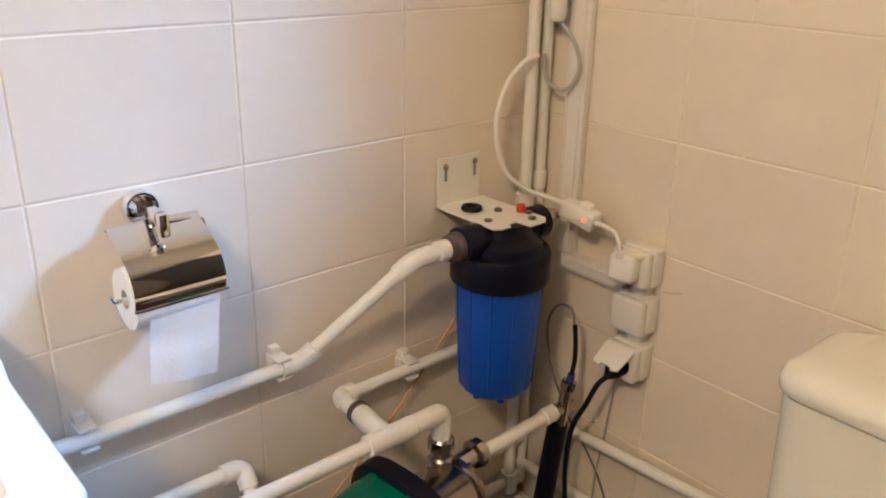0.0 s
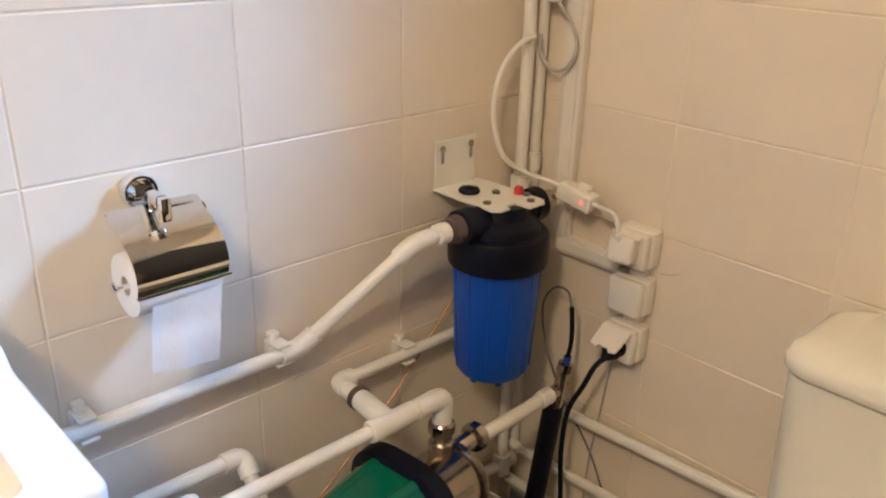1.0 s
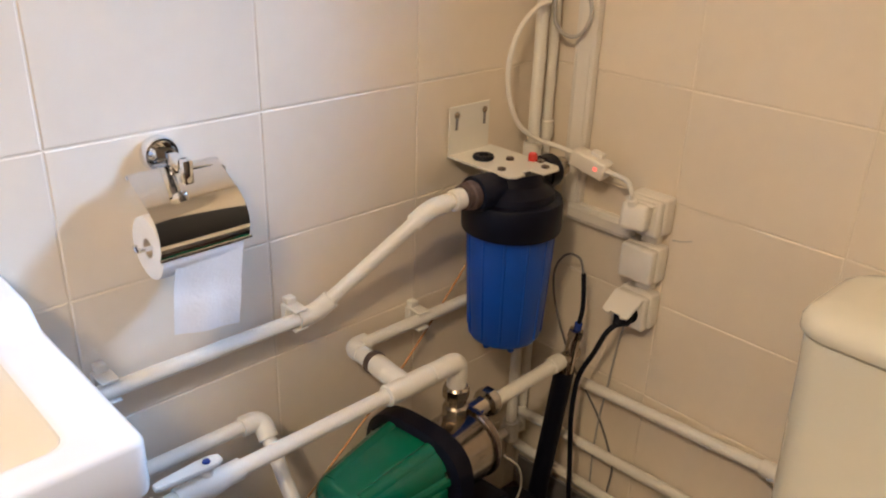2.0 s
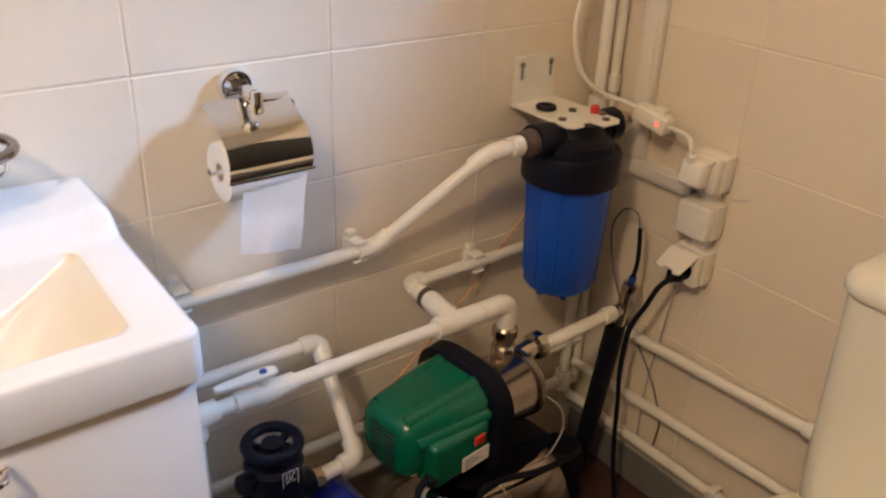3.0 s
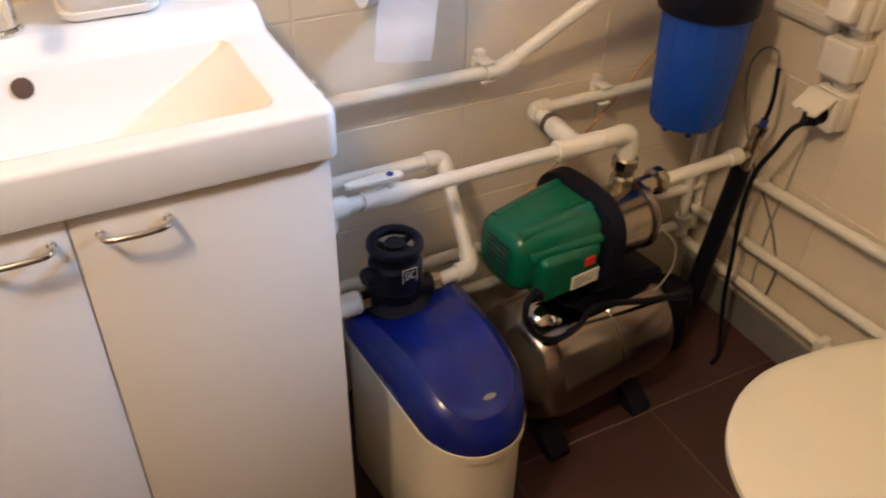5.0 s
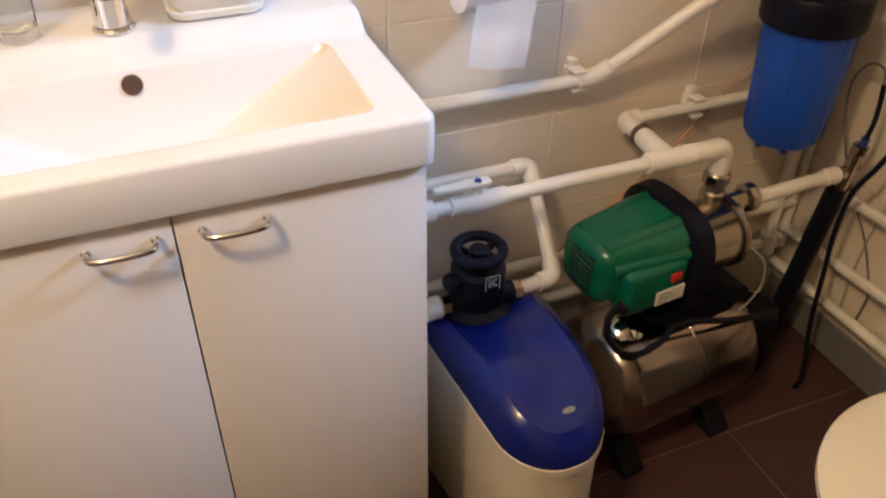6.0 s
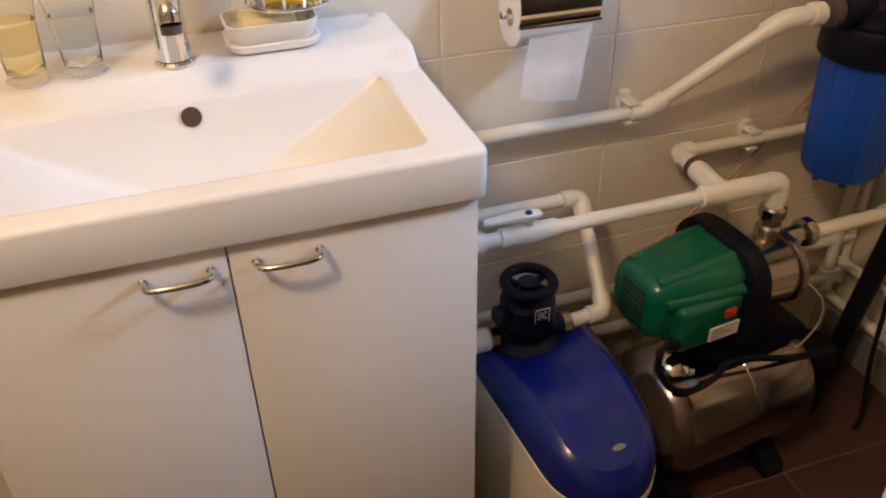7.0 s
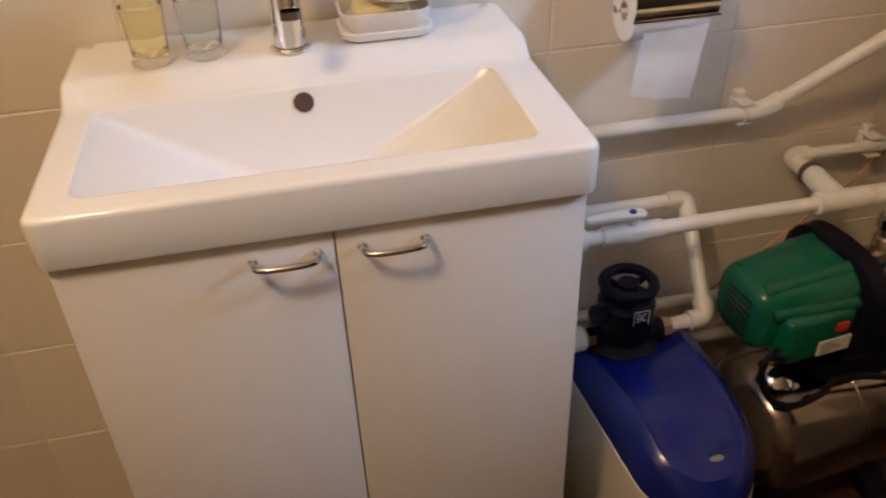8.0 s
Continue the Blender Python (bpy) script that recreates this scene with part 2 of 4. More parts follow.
window_1 = thing("window_1", (0.2, -0.67, WIN[2]), "small high window with a white frame", "window", kind="structure")
part("window_frame", box(0.17, 0.20, WIN[0], WIN[0] + 0.05, WIN[2], WIN[3], 0.004), M_PVC, window_1)
part("window_frame", box(0.17, 0.20, WIN[1] - 0.05, WIN[1], WIN[2], WIN[3], 0.004), M_PVC, window_1)
part("window_frame", box(0.17, 0.20, WIN[0] + 0.05, WIN[1] - 0.05, WIN[2], WIN[2] + 0.05, 0.004), M_PVC, window_1)
part("window_frame", box(0.17, 0.20, WIN[0] + 0.05, WIN[1] - 0.05, WIN[3] - 0.05, WIN[3], 0.004), M_PVC, window_1)
pane = part("pane", box(0.186, 0.190, WIN[0] + 0.05, WIN[1] - 0.05, WIN[2] + 0.05, WIN[3] - 0.05), M_PANE, window_1)
pane.visible_shadow = False
part("window_sill", box(-0.01, 0.168, WIN[0] + 0.002, WIN[1] - 0.002, WIN[2] + 0.001, WIN[2] + 0.02, 0.004), M_PVC, window_1)

LAMP = (-1.92, -1.12, TOP)
ceiling_lamp = thing("ceiling_lamp", LAMP, "small pendant ceiling lamp giving warm light", "lamp")
part("base", lathe([(0.045, 0), (0.045, 0.010), (0.020, 0.022)], LAMP, (0, 0, -1), 24), M_PVC, ceiling_lamp)
part("cord", rod((-1.92, -1.12, TOP - 0.020), (-1.92, -1.12, TOP - 0.085), 0.004, 10), M_PVC, ceiling_lamp)
part("lamp_holder", lathe([(0.006, 0), (0.018, 0.008), (0.020, 0.040), (0.016, 0.044)], (-1.92, -1.12, TOP - 0.085), (0, 0, -1), 20), M_PVC, ceiling_lamp)

# ---- water filter on its bracket ----
FX, FY = -0.205, -0.112
water_filter = thing("water_filter", (FX, FY, 0.53), "blue filter housing with black cap hung from a white wall bracket", "water filter")
bowl = part("bowl", lathe([(0.001, 0.523), (0.040, 0.523), (0.060, 0.527), (0.066, 0.536), (0.0735, 0.66), (0.0765, 0.752)], (FX, FY, 0), seg=48), M_BLUE, water_filter, "ribbed blue plastic bowl")
for k in range(12):
    a = 2 * math.pi * k / 12 + 0.1
    c, s = math.cos(a), math.sin(a)
    part("rib", rod((FX + 0.0665 * c, FY + 0.0665 * s, 0.540), (FX + 0.0762 * c, FY + 0.0762 * s, 0.748), 0.0026, 8), M_BLUE, bowl)
for k in range(6):
    a = 2 * math.pi * k / 6
    part("foot_lug", box(FX + 0.045 * math.cos(a) - 0.005, FX + 0.045 * math.cos(a) + 0.005, FY + 0.045 * math.sin(a) - 0.005, FY + 0.045 * math.sin(a) + 0.005, 0.513, 0.528, 0.002), M_BLUE, bowl)
cap = part("cap_ring", lathe([(0.078, 0.738), (0.086, 0.741), (0.087, 0.746), (0.087, 0.790), (0.084, 0.797), (0.076, 0.800)], (FX, FY, 0), seg=48), M_BLACK, water_filter, "black screw cap")
head = part("head", lathe([(0.072, 0.800), (0.070, 0.812), (0.052, 0.826), (0.046, 0.846)], (FX, FY, 0), seg=40), M_BLACK, water_filter)
part("inlet_port", lathe([(0.027, 0), (0.027, 0.035), (0.030, 0.037), (0.030, 0.062), (0.026, 0.064)], (FX - 0.035, FY, 0.822), (-1, 0, 0), 24), M_BLACK, water_filter)
part("outlet_port", lathe([(0.027, 0), (0.027, 0.035), (0.030, 0.037), (0.030, 0.062), (0.026, 0.064)], (FX + 0.035, FY, 0.822), (1, 0, 0), 24), M_BLACK, water_filter)
part("inlet_union", lathe([(0.024, 0), (0.024, 0.012), (0.021, 0.014), (0.021, 0.024)], (FX - 0.099, FY, 0.822), (-1, 0, 0), 20), M_RUST, water_filter, "brown metal union")
part("outlet_union", lathe([(0.022, 0), (0.022, 0.014), (0.018, 0.016), (0.018, 0.03)], (FX + 0.099, FY, 0.822), (1, 0, 0), 20), M_BRASS, water_filter, "dull brass union")
bm = box(-0.257, -0.158, -0.0045, -0.001, 0.848, 0.934, 0.001, 1)
bracket = part("bracket", bm, M_BRACKET, water_filter, "white painted steel angle bracket")
# plate reaching out over the cap, with a notch in the near edge
bm = bmesh.new()
out = [(-0.257, -0.001), (-0.257, -0.142), (-0.247, -0.152), (-0.225, -0.152), (-0.222, -0.140), (-0.200, -0.140), (-0.197, -0.170), (-0.160, -0.170), (-0.148, -0.158), (-0.148, -0.001)]
bridge(bm, [[Vector((x, y, z)) for x, y in out] for z in (0.8465, 0.850)])
part("bracket_plate", bm, M_BRACKET, bracket)
for x in (-0.240, -0.172):
    part("slot", box(x - 0.003, x + 0.003, -0.0062, -0.0046, 0.893, 0.922, 0.0007, 1), M_PRINT, bracket)
    part("screw", lathe([(0.0062, 0), (0.0055, 0.002), (0.003, 0.0032)], (x, -0.0047, 0.919), (0, -1, 0), 12), M_BRASS, bracket)
part("grommet", lathe([(0.011, 0), (0.017, 0.001), (0.019, 0.004), (0.017, 0.008), (0.009, 0.008), (0.007, 0.003)], (-0.222, -0.054, 0.8502), seg=24), M_RUBBER, water_filter, "black rubber ring")
part("release_button", lathe([(0.008, 0), (0.008, 0.010), (0.006, 0.013)], (-0.160, -0.112, 0.8502), seg=16), M_RED, water_filter, "red pressure release button")
part("plug_screw", lathe([(0.007, 0), (0.007, 0.003), (0.005, 0.005)], (-0.188, -0.085, 0.8502), seg=14), M_RUST, water_filter)
for x, y in ((-0.238, -0.112), (-0.172, -0.150), (-0.155, -0.125)):
    part("bolt", lathe([(0.0075, 0), (0.007, 0.003), (0.004, 0.004)], (x, y, 0.8502), seg=12), M_STEEL, water_filter)

# ---- plastic water pipes ----
R = 0.0113


def socket(p, q, r=0.0165, parent=None, name="coupling"):
    """A thicker sleeve from p to q."""
    return part(name, rod(p, q, r, 22, 0.002), M_PPR, parent)


def elbow(a, b, c, parent, r=0.0165, ln=0.030):
    """A welded elbow at b, open to a and c."""
    a, b, c = Vector(a), Vector(b), Vector(c)
    p, q = b + (a - b).normalized() * ln, b + (c - b).normalized() * ln
    return part("elbow", sweep(bend([p, b, q], ln * 0.7), r, 20), M_PPR, parent)


def clip(x, z):
    """A pipe clip screwed to the tiled wall: base, cradle and two jaws."""
    c = thing("pipe_clip", (x, 0, z), "white plastic pipe clip screwed to the tiles", "pipe clip", "pipe clips")
    part("base", box(x - 0.012, x + 0.012, -0.0155, 0.0, z - 0.017, z + 0.017, 0.002), M_PPR, c)
    part("jaw", box(x - 0.012, x + 0.012, -0.041, -0.012, z + 0.0140, z + 0.0185, 0.0015), M_PPR, c)
    part("jaw", box(x - 0.012, x + 0.012, -0.041, -0.012, z - 0.0185, z - 0.0140, 0.0015), M_PPR, c)
    part("lug", box(x - 0.008, x + 0.008, -0.016, 0.0, z + 0.017, z + 0.029, 0.002), M_PPR, c)
    return c


upper = thing("upper_pipe", (-0.6, -0.03, 0.665), "white plastic water pipe rising to the filter inlet", "water pipe")
PY = -0.030
A, B, C, D = (-1.45, PY, 0.665), (-0.562, PY, 0.662), (-0.396, -0.109, 0.819), (-0.325, FY, 0.822)
part("tube", sweep(bend([A, B, C, D], 0.02), R, 18), M_PPR, upper)
elbow(A, B, C, upper, 0.0152, 0.034)
elbow(B, C, D, upper, 0.0152, 0.034)
socket((-0.352, FY, 0.822), (-0.329, FY, 0.822), 0.0176, upper)
clip(-0.889, 0.665), clip(-0.594, 0.664)

main = thing("main_pipe", (-0.6, -0.18, 0.575), "white plastic delivery pipe over the pump with tee and stop valve", "water pipe")
MY, MZ, WZ = -0.182, 0.577, 0.569
part("tube", sweep([(-0.935, MY, MZ), (-0.392, MY, MZ)], R, 18), M_PPR, main)
elbow((-0.6, MY, MZ), (-0.395, MY, MZ), (-0.395, MY, 0.5), main, 0.0172, 0.030)
part("drop", rod((-0.395, MY, MZ - 0.02), (-0.395, MY, 0.530), 0.0165, 20), M_PPR, main)
socket((-0.455, MY, MZ), (-0.420, MY, MZ), 0.0165, main)
part("tee", rod((-0.545, MY, MZ), (-0.455, MY, MZ), 0.0172, 22, 0.002, rod((-0.503, MY, MZ), (-0.503, MY + 0.045, MZ), 0.0172, 22)), M_PPR, main)
part("branch", rod((-0.503, MY + 0.04, MZ), (-0.495, -0.098, 0.573), 0.0178, 22, 0.003), M_PPR, main)
part("union_ring", rod((-0.495, -0.100, 0.573), (-0.494, -0.086, 0.572), 0.0198, 22, 0.002), M_RUST, main, "brown rubber ringed union")
elbow((-0.501, -0.15, MZ), (-0.489, -0.030, WZ), (-0.3, -0.030, WZ), main, 0.0165, 0.028)
part("branch", rod((-0.494, -0.085, 0.572), (-0.491, -0.050, 0.570), 0.0145, 20), M_PPR, main)
part("tube", sweep([(-0.478, -0.030, WZ), (-0.061, -0.030, WZ)], 0.0105, 16), M_PPR, main)
clip(-0.338, WZ)
# stop valve
part("valve_body", lathe([(0.0145, 0), (0.0145, 0.022), (0.0165, 0.030), (0.018, 0.045), (0.0165, 0.060), (0.0145, 0.068), (0.0145, 0.090)], (-0.882, MY, MZ), (1, 0, 0), 22), M_PPR, main)
part("valve_stem", rod((-0.838, MY, MZ + 0.012), (-0.838, MY, MZ + 0.030), 0.0085, 16), M_PPR, main)
bm = bmesh.new()
prof = [(-0.908, 0.005), (-0.900, 0.0075), (-0.850, 0.010), (-0.828, 0.011), (-0.818, 0.006)]
bridge(bm, [[Vector((x, MY + w, z)) for x, w, z in ([(px, pw, zz) for px, pw in prof] + [(px, -pw, zz) for px, pw in prof[::-1]])] for zz in (MZ + 0.028, MZ + 0.035)])
bmesh.ops.bevel(bm, geom=bm.edges[:], offset=0.0015, segments=1, affect="EDGES")
handle = part("valve_handle", bm, M_PPR, main, "white lever handle")
part("mark", lathe([(0.0055, 0), (0.0045, 0.0025)], (-0.838, MY, MZ + 0.0352), seg=14), M_VALVEBLUE, handle, "blue mark")
elbow((-0.8, MY, MZ), (-0.940, MY, MZ), (-0.940, MY, 0.3), main, 0.0168, 0.032)
part("drop", sweep([(-0.940, MY, MZ - 0.02), (-0.940, MY, 0.405)], R, 18), M_PPR, main)

bypass = thing("softener_pipe", (-0.72, -0.12, 0.40), "white plastic pipe turning down to the softener valve", "water pipe")
E1, E2, E3, E4 = (-1.30, -0.055, 0.536), (-0.685, -0.055, 0.535), (-0.701, -0.196, 0.403), (-0.766, -0.200, 0.402)
part("tube", sweep(bend([E1, E2, E3, E4], 0.02), R, 18), M_PPR, bypass)
elbow(E1, E2, E3, bypass, 0.0152, 0.034)
elbow(E2, E3, E4, bypass, 0.0152, 0.030)
part("union", lathe([(0.016, 0), (0.019, 0.003), (0.019, 0.016), (0.015, 0.02)], (-0.764, -0.200, 0.401), (-1, 0, 0), 8), M_BRASS, bypass, "brass hex union")

low = thing("wall_pipe", (-0.6, -0.025, 0.29), "white plastic pipe along the wall behind the pump", "water pipe", "low wall pipes")
part("tube", sweep([(-1.2, -0.025, 0.298), (-0.02, -0.025, 0.285)], 0.0115, 14), M_PPR, low)
low = thing("wall_pipe", (-0.6, -0.025, 0.19), "white plastic pipe along the wall behind the pump", "water pipe", "low wall pipes")
part("tube", sweep([(-1.2, -0.025, 0.200), (-0.075, -0.025, 0.188)], 0.0115, 14), M_PPR, low)
socket((-0.075, -0.025, 0.188), (-0.03, -0.025, 0.188), 0.017, low)

riser = thing("riser_pipe", (-0.061, -0.03, 0.19), "white plastic riser pipe in the corner", "water pipe", "risers")
part("tube", sweep([(-0.061, -0.028, 0.19), (-0.061, -0.028, TOP)], R, 18), M_PPR, riser)
socket((-0.061, -0.028, 0.80), (-0.061, -0.028, 0.845), 0.0175, riser)
part("tee", rod((-0.061, -0.028, 0.165), (-0.061, -0.028, 0.215), 0.0180, 20, 0.002), M_PPR, riser)
riser = thing("riser_pipe", (-0.02, -0.025, 0.19), "thin white riser pipe in the corner", "water pipe", "risers")
part("tube", sweep([(-0.020, -0.024, 0.17), (-0.020, -0.024, TOP)], 0.0100, 16), M_PPR, riser)
socket((-0.020, -0.024, 0.845), (-0.020, -0.024, 0.880), 0.0135, riser)

# pipes along the wall beside the toilet
for z0, z1, ye, hi in ((0.371, 0.394, -0.575, True), (0.228, 0.246, -1.4, False), (0.133, 0.139, -1.2, False)):
    p = thing("side_pipe", (-0.03, -0.3, z0), "white plastic pipe along the tiled wall by the toilet", "water pipe", "side pipes")
    y0 = -0.02 if not hi else -0.13
    def zl(y):
        return z0 + (z1 - z0) * (y + 0.13) / (-0.56 + 0.13)
    part("tube", sweep([(-0.028, y0, zl(y0)), (-0.028, ye, zl(ye))], 0.0112, 16), M_PPR, p)
    if hi:
        socket((-0.028, ye + 0.02, zl(ye + 0.02)), (-0.028, ye - 0.018, zl(ye - 0.018)), 0.0152, p)
    if z0 < 0.15:
        part("clip", box(-0.043, -0.0125, -0.432, -0.414, z1 - 0.016, z1 + 0.014, 0.003), M_PPR, p)

# ---- pump station ----
PX, PYC, PZ = -0.5, -0.192, 0.420
pump = thing("pump_station", (-0.47, -0.2, 0.0), "green and steel booster pump standing on a horizontal steel tank", "water pump")
TY, TZ, TR = -0.205, 0.166, 0.120
tank = part("tank", lathe([(0.001, 0), (0.05, 0.004), (0.09, 0.018), (0.114, 0.040), (TR, 0.066), (TR, 0.19), (TR + 0.0015, 0.192), (TR + 0.0015, 0.200), (TR, 0.202), (TR, 0.300), (0.114, 0.326), (0.09, 0.348), (0.05, 0.362), (0.001, 0.366)], (-0.655, TY, TZ), (1, 0, 0), 56), M_STEEL, pump, "brushed stainless tank with domed ends")
for x in (-0.585, -0.375):
    bm = bmesh.new()
    prof = [(-0.115, 0.0), (-0.115, 0.012), (-0.095, 0.030), (-0.065, 0.052), (0.065, 0.052), (0.095, 0.030), (0.115, 0.012), (0.115, 0.0), (0.08, 0.0), (0.05, 0.030), (-0.05, 0.030), (-0.08, 0.0)]
    bridge(bm, [[Vector((xx, TY + u, w)) for u, w in prof] for xx in (x - 0.022, x + 0.022)])
    part("foot", bm, M_RUBBER, pump, "black foot")
bm = bmesh.new()
prof = [(-0.575, 0.328), (-0.565, 0.337), (-0.420, 0.335), (-0.330, 0.312), (-0.330, 0.290), (-0.440, 0.270), (-0.500, 0.272), (-0.545, 0.310)]
bridge(bm, [[Vector((x, y, z)) for x, z in prof] for y in (-0.264, -0.115)])
bmesh.ops.bevel(bm, geom=bm.edges[:], offset=0.006, segments=2, affect="EDGES")
part("mount_plate", bm, M_BLACK, pump, "black plastic saddle")


def squircle(x, hw, hh, n=40, k=3.2, cz=PZ, cy=PYC):
    pts = []
    for i in range(n):
        a = 2 * math.pi * i / n
        c, s = math.cos(a), math.sin(a)
        pts.append(Vector((x, cy + hw * math.copysign(abs(c) ** (2 / k), c), cz + hh * math.copysign(abs(s) ** (2 / k), s))))
    return pts


MC = 0.434
bm = bmesh.new()
bridge(bm, [squircle(x, hw, hh, cz=MC) for x, hw, hh in ((-0.672, 0.038, 0.036), (-0.669, 0.049, 0.046), (-0.663, 0.0565, 0.053), (-0.654, 0.061, 0.057), (-0.638, 0.0645, 0.060), (-0.580, 0.072, 0.066), (-0.514, 0.080, 0.072))])
motor = part("motor_cover", bm, M_GREEN, pump, "glossy green ribbed motor cover", 28)
for s, zz in ((-0.040, 0.065), (0.040, 0.065)):
    part("cover_rib", rod((-0.654, PYC + s * 0.8, MC + zz - 0.020), (-0.516, PYC + s, MC + zz - 0.004), 0.0140, 16), M_GREEN, motor)
part("cover_rib", rod((-0.652, PYC - 0.0550, MC + 0.020), (-0.516, PYC - 0.0725, MC + 0.024), 0.0125, 16), M_GREEN, motor)
# rear vents
for r_ in range(7):
    for c_ in range(2):
        z = MC - 0.032 + r_ * 0.0105
        y = PYC + 0.012 - c_ * 0.031
        part("vent_slot", box(-0.6735, -0.668, y - 0.013, y + 0.015, z - 0.003, z + 0.003, 0.0012, 1), M_RUBBER, motor)
# terminal box on the front of the motor
tb = part("terminal_box", box(-0.640, -0.518, -0.280, -0.225, 0.373, 0.456, 0.012, 3), M_GREEN, pump, "green terminal box")
part("switch", box(-0.558, -0.537, -0.2840, -0.279, 0.4225, 0.4385, 0.0015), M_RED, tb, "red rocker switch")
sticker = part("label_sticker", box(-0.582, -0.524, -0.2820, -0.2795, 0.382, 0.409, 0.0004, 1), M_LABEL, tb, "white printed sticker")
for i in range(4):
    part("print_bar", box(-0.578, -0.560 + 0.010 * (i % 3), -0.2826, -0.2818, 0.403 - i * 0.0055, 0.4048 - i * 0.0055), M_PRINT, sticker)
part("cable_gland", lathe([(0.011, 0), (0.011, 0.012), (0.007, 0.02)], (-0.632, -0.262, 0.392), (-0.8, -1, 0.0), 14), M_RUBBER, tb)
# flange and wet end
bm = bmesh.new()
bridge(bm, [squircle(-0.517, 0.094, 0.090, k=3.0), squircle(-0.513, 0.102, 0.098, k=3.0), squircle(-0.484, 0.104, 0.100, k=3.0), squircle(-0.477, 0.096, 0.092, k=3.0)])
flange = part("flange", bm, M_BLACK, pump, "black flange between motor and pump head")
for sy in (-1, 1):
    part("flange_bolt", lathe([(0.007, 0), (0.007, 0.006)], (-0.516, PYC + sy * 0.076, PZ + 0.050), (-1, 0, 0), 6), M_STEEL, flange)
pump_head = part("pump_head", lathe([(0.066, 0), (0.068, 0.006), (0.064, 0.012), (0.064, 0.118), (0.060, 0.126), (0.045, 0.134), (0.03, 0.136)], (-0.478, PYC, PZ - 0.012), (1, 0, 0), 44), M_BRASS, pump, "polished steel pump head")
part("clamp_ring", lathe([(0.0645, 0), (0.0670, 0.002), (0.0670, 0.010), (0.0645, 0.012)], (-0.372, PYC, PZ - 0.012), (1, 0, 0), 44), M_STEEL, pump_head)
# the block's blue colour stands in for a bluish reflection on chrome
part("outlet_block", box(-0.385, -0.330, -0.199, -0.166, PZ + 0.020, PZ + 0.044, 0.008), M_VALVEBLUE, pump, "outlet block, coloured blue for a bluish reflection on chrome")
part("outlet_nut", lathe([(0.020, 0), (0.022, 0.004), (0.022, 0.026), (0.018, 0.030), (0.018, 0.040), (0.0225, 0.044), (0.0225, 0.062), (0.019, 0.066)], (-0.395, MY, 0.466), seg=8), M_BRASS, pump, "nickel outlet nut")
part("inlet_nut", lathe([(0.018, -0.04), (0.018, 0), (0.0255, 0.003), (0.0265, 0.008), (0.0265, 0.020), (0.022, 0.025)], (-0.316, MY, 0.452), (1, 0, 0), 10), M_BRASS, pump, "nickel inlet nut")
hose = [(-0.368, -0.268, 0.418), (-0.346, -0.284, 0.390), (-0.334, -0.284, 0.34), (-0.342, -0.275, 0.295), (-0.350, -0.262, 0.262)]
part("thin_hose", sweep(smooth_line(hose), 0.0017, 10), M_GREYCABLE, pump, "thin grey hose")

# the whole set stands a few degrees askew
turn = Matrix.Translation((-0.395, MY, 0)) @ pose(0, 0, 0, 0, 0, 6) @ Matrix.Translation((0.395, -MY, 0))
for ob in pump.children_recursive:
    ob.data.transform(turn)
# extra mirror dome, added to give the bright reflection on the tank's end
bm = lathe([(0.038, -0.020), (0.038, 0.0), (0.036, 0.009), (0.031, 0.017), (0.024, 0.023), (0.014, 0.027), (0.001, 0.028)], (-0.572, -0.240, 0.266), (-0.20, -0.72, 0.66), 36)
part("end_cap", bm, M_CHROME, pump, "added mirror dome for the bright reflection on the tank's end")
# power lead sagging in front of the tank
lead = [(-0.638, -0.292, 0.394), (-0.656, -0.300, 0.384), (-0.654, -0.303, 0.348), (-0.622, -0.300, 0.298), (-0.580, -0.300, 0.279), (-0.540, -0.300, 0.295), (-0.518, -0.298, 0.320), (-0.472, -0.298, 0.316), (-0.400, -0.298, 0.295), (-0.330, -0.285, 0.270), (-0.250, -0.262, 0.240)]
part("power_lead", sweep(smooth_line(lead), 0.0058, 10), M_RUBBER, pump, "sagging black power lead")

suction = thing("suction_pipe", (-0.2, MY, 0.447), "white pipe with brass fitting and black insulated drop", "water pipe")
part("tube", sweep([(-0.292, MY, 0.455), (-0.118, MY, 0.462)], 0.0126, 18), M_PPR, suction)
socket((-0.145, MY, 0.461), (-0.114, MY, 0.462), 0.0162, suction)
part("brass_cross", rod((-0.114, MY, 0.462), (-0.066, MY, 0.464), 0.0130, 12, 0.002, rod((-0.094, MY, 0.425), (-0.087, MY - 0.006, 0.512), 0.0125, 12, 0.002)), M_BRASS, suction, "dull brass fitting")
part("brass_nut", rod((-0.088, MY - 0.005, 0.505), (-0.085, MY - 0.008, 0.522), 0.0158, 6, 0.002), M_BRASS, suction)
part("blue_ring", rod((-0.084, MY - 0.008, 0.522), (-0.083, MY - 0.009, 0.536), 0.0075, 12), M_VALVEBLUE, suction)
part("sensor_sleeve", sweep(smooth_line([(-0.083, -0.191, 0.534), (-0.081, -0.194, 0.565), (-0.079, -0.191, 0.60), (-0.080, -0.187, 0.636)]), 0.0044, 10), M_RUBBER, suction, "black shrink sleeve")
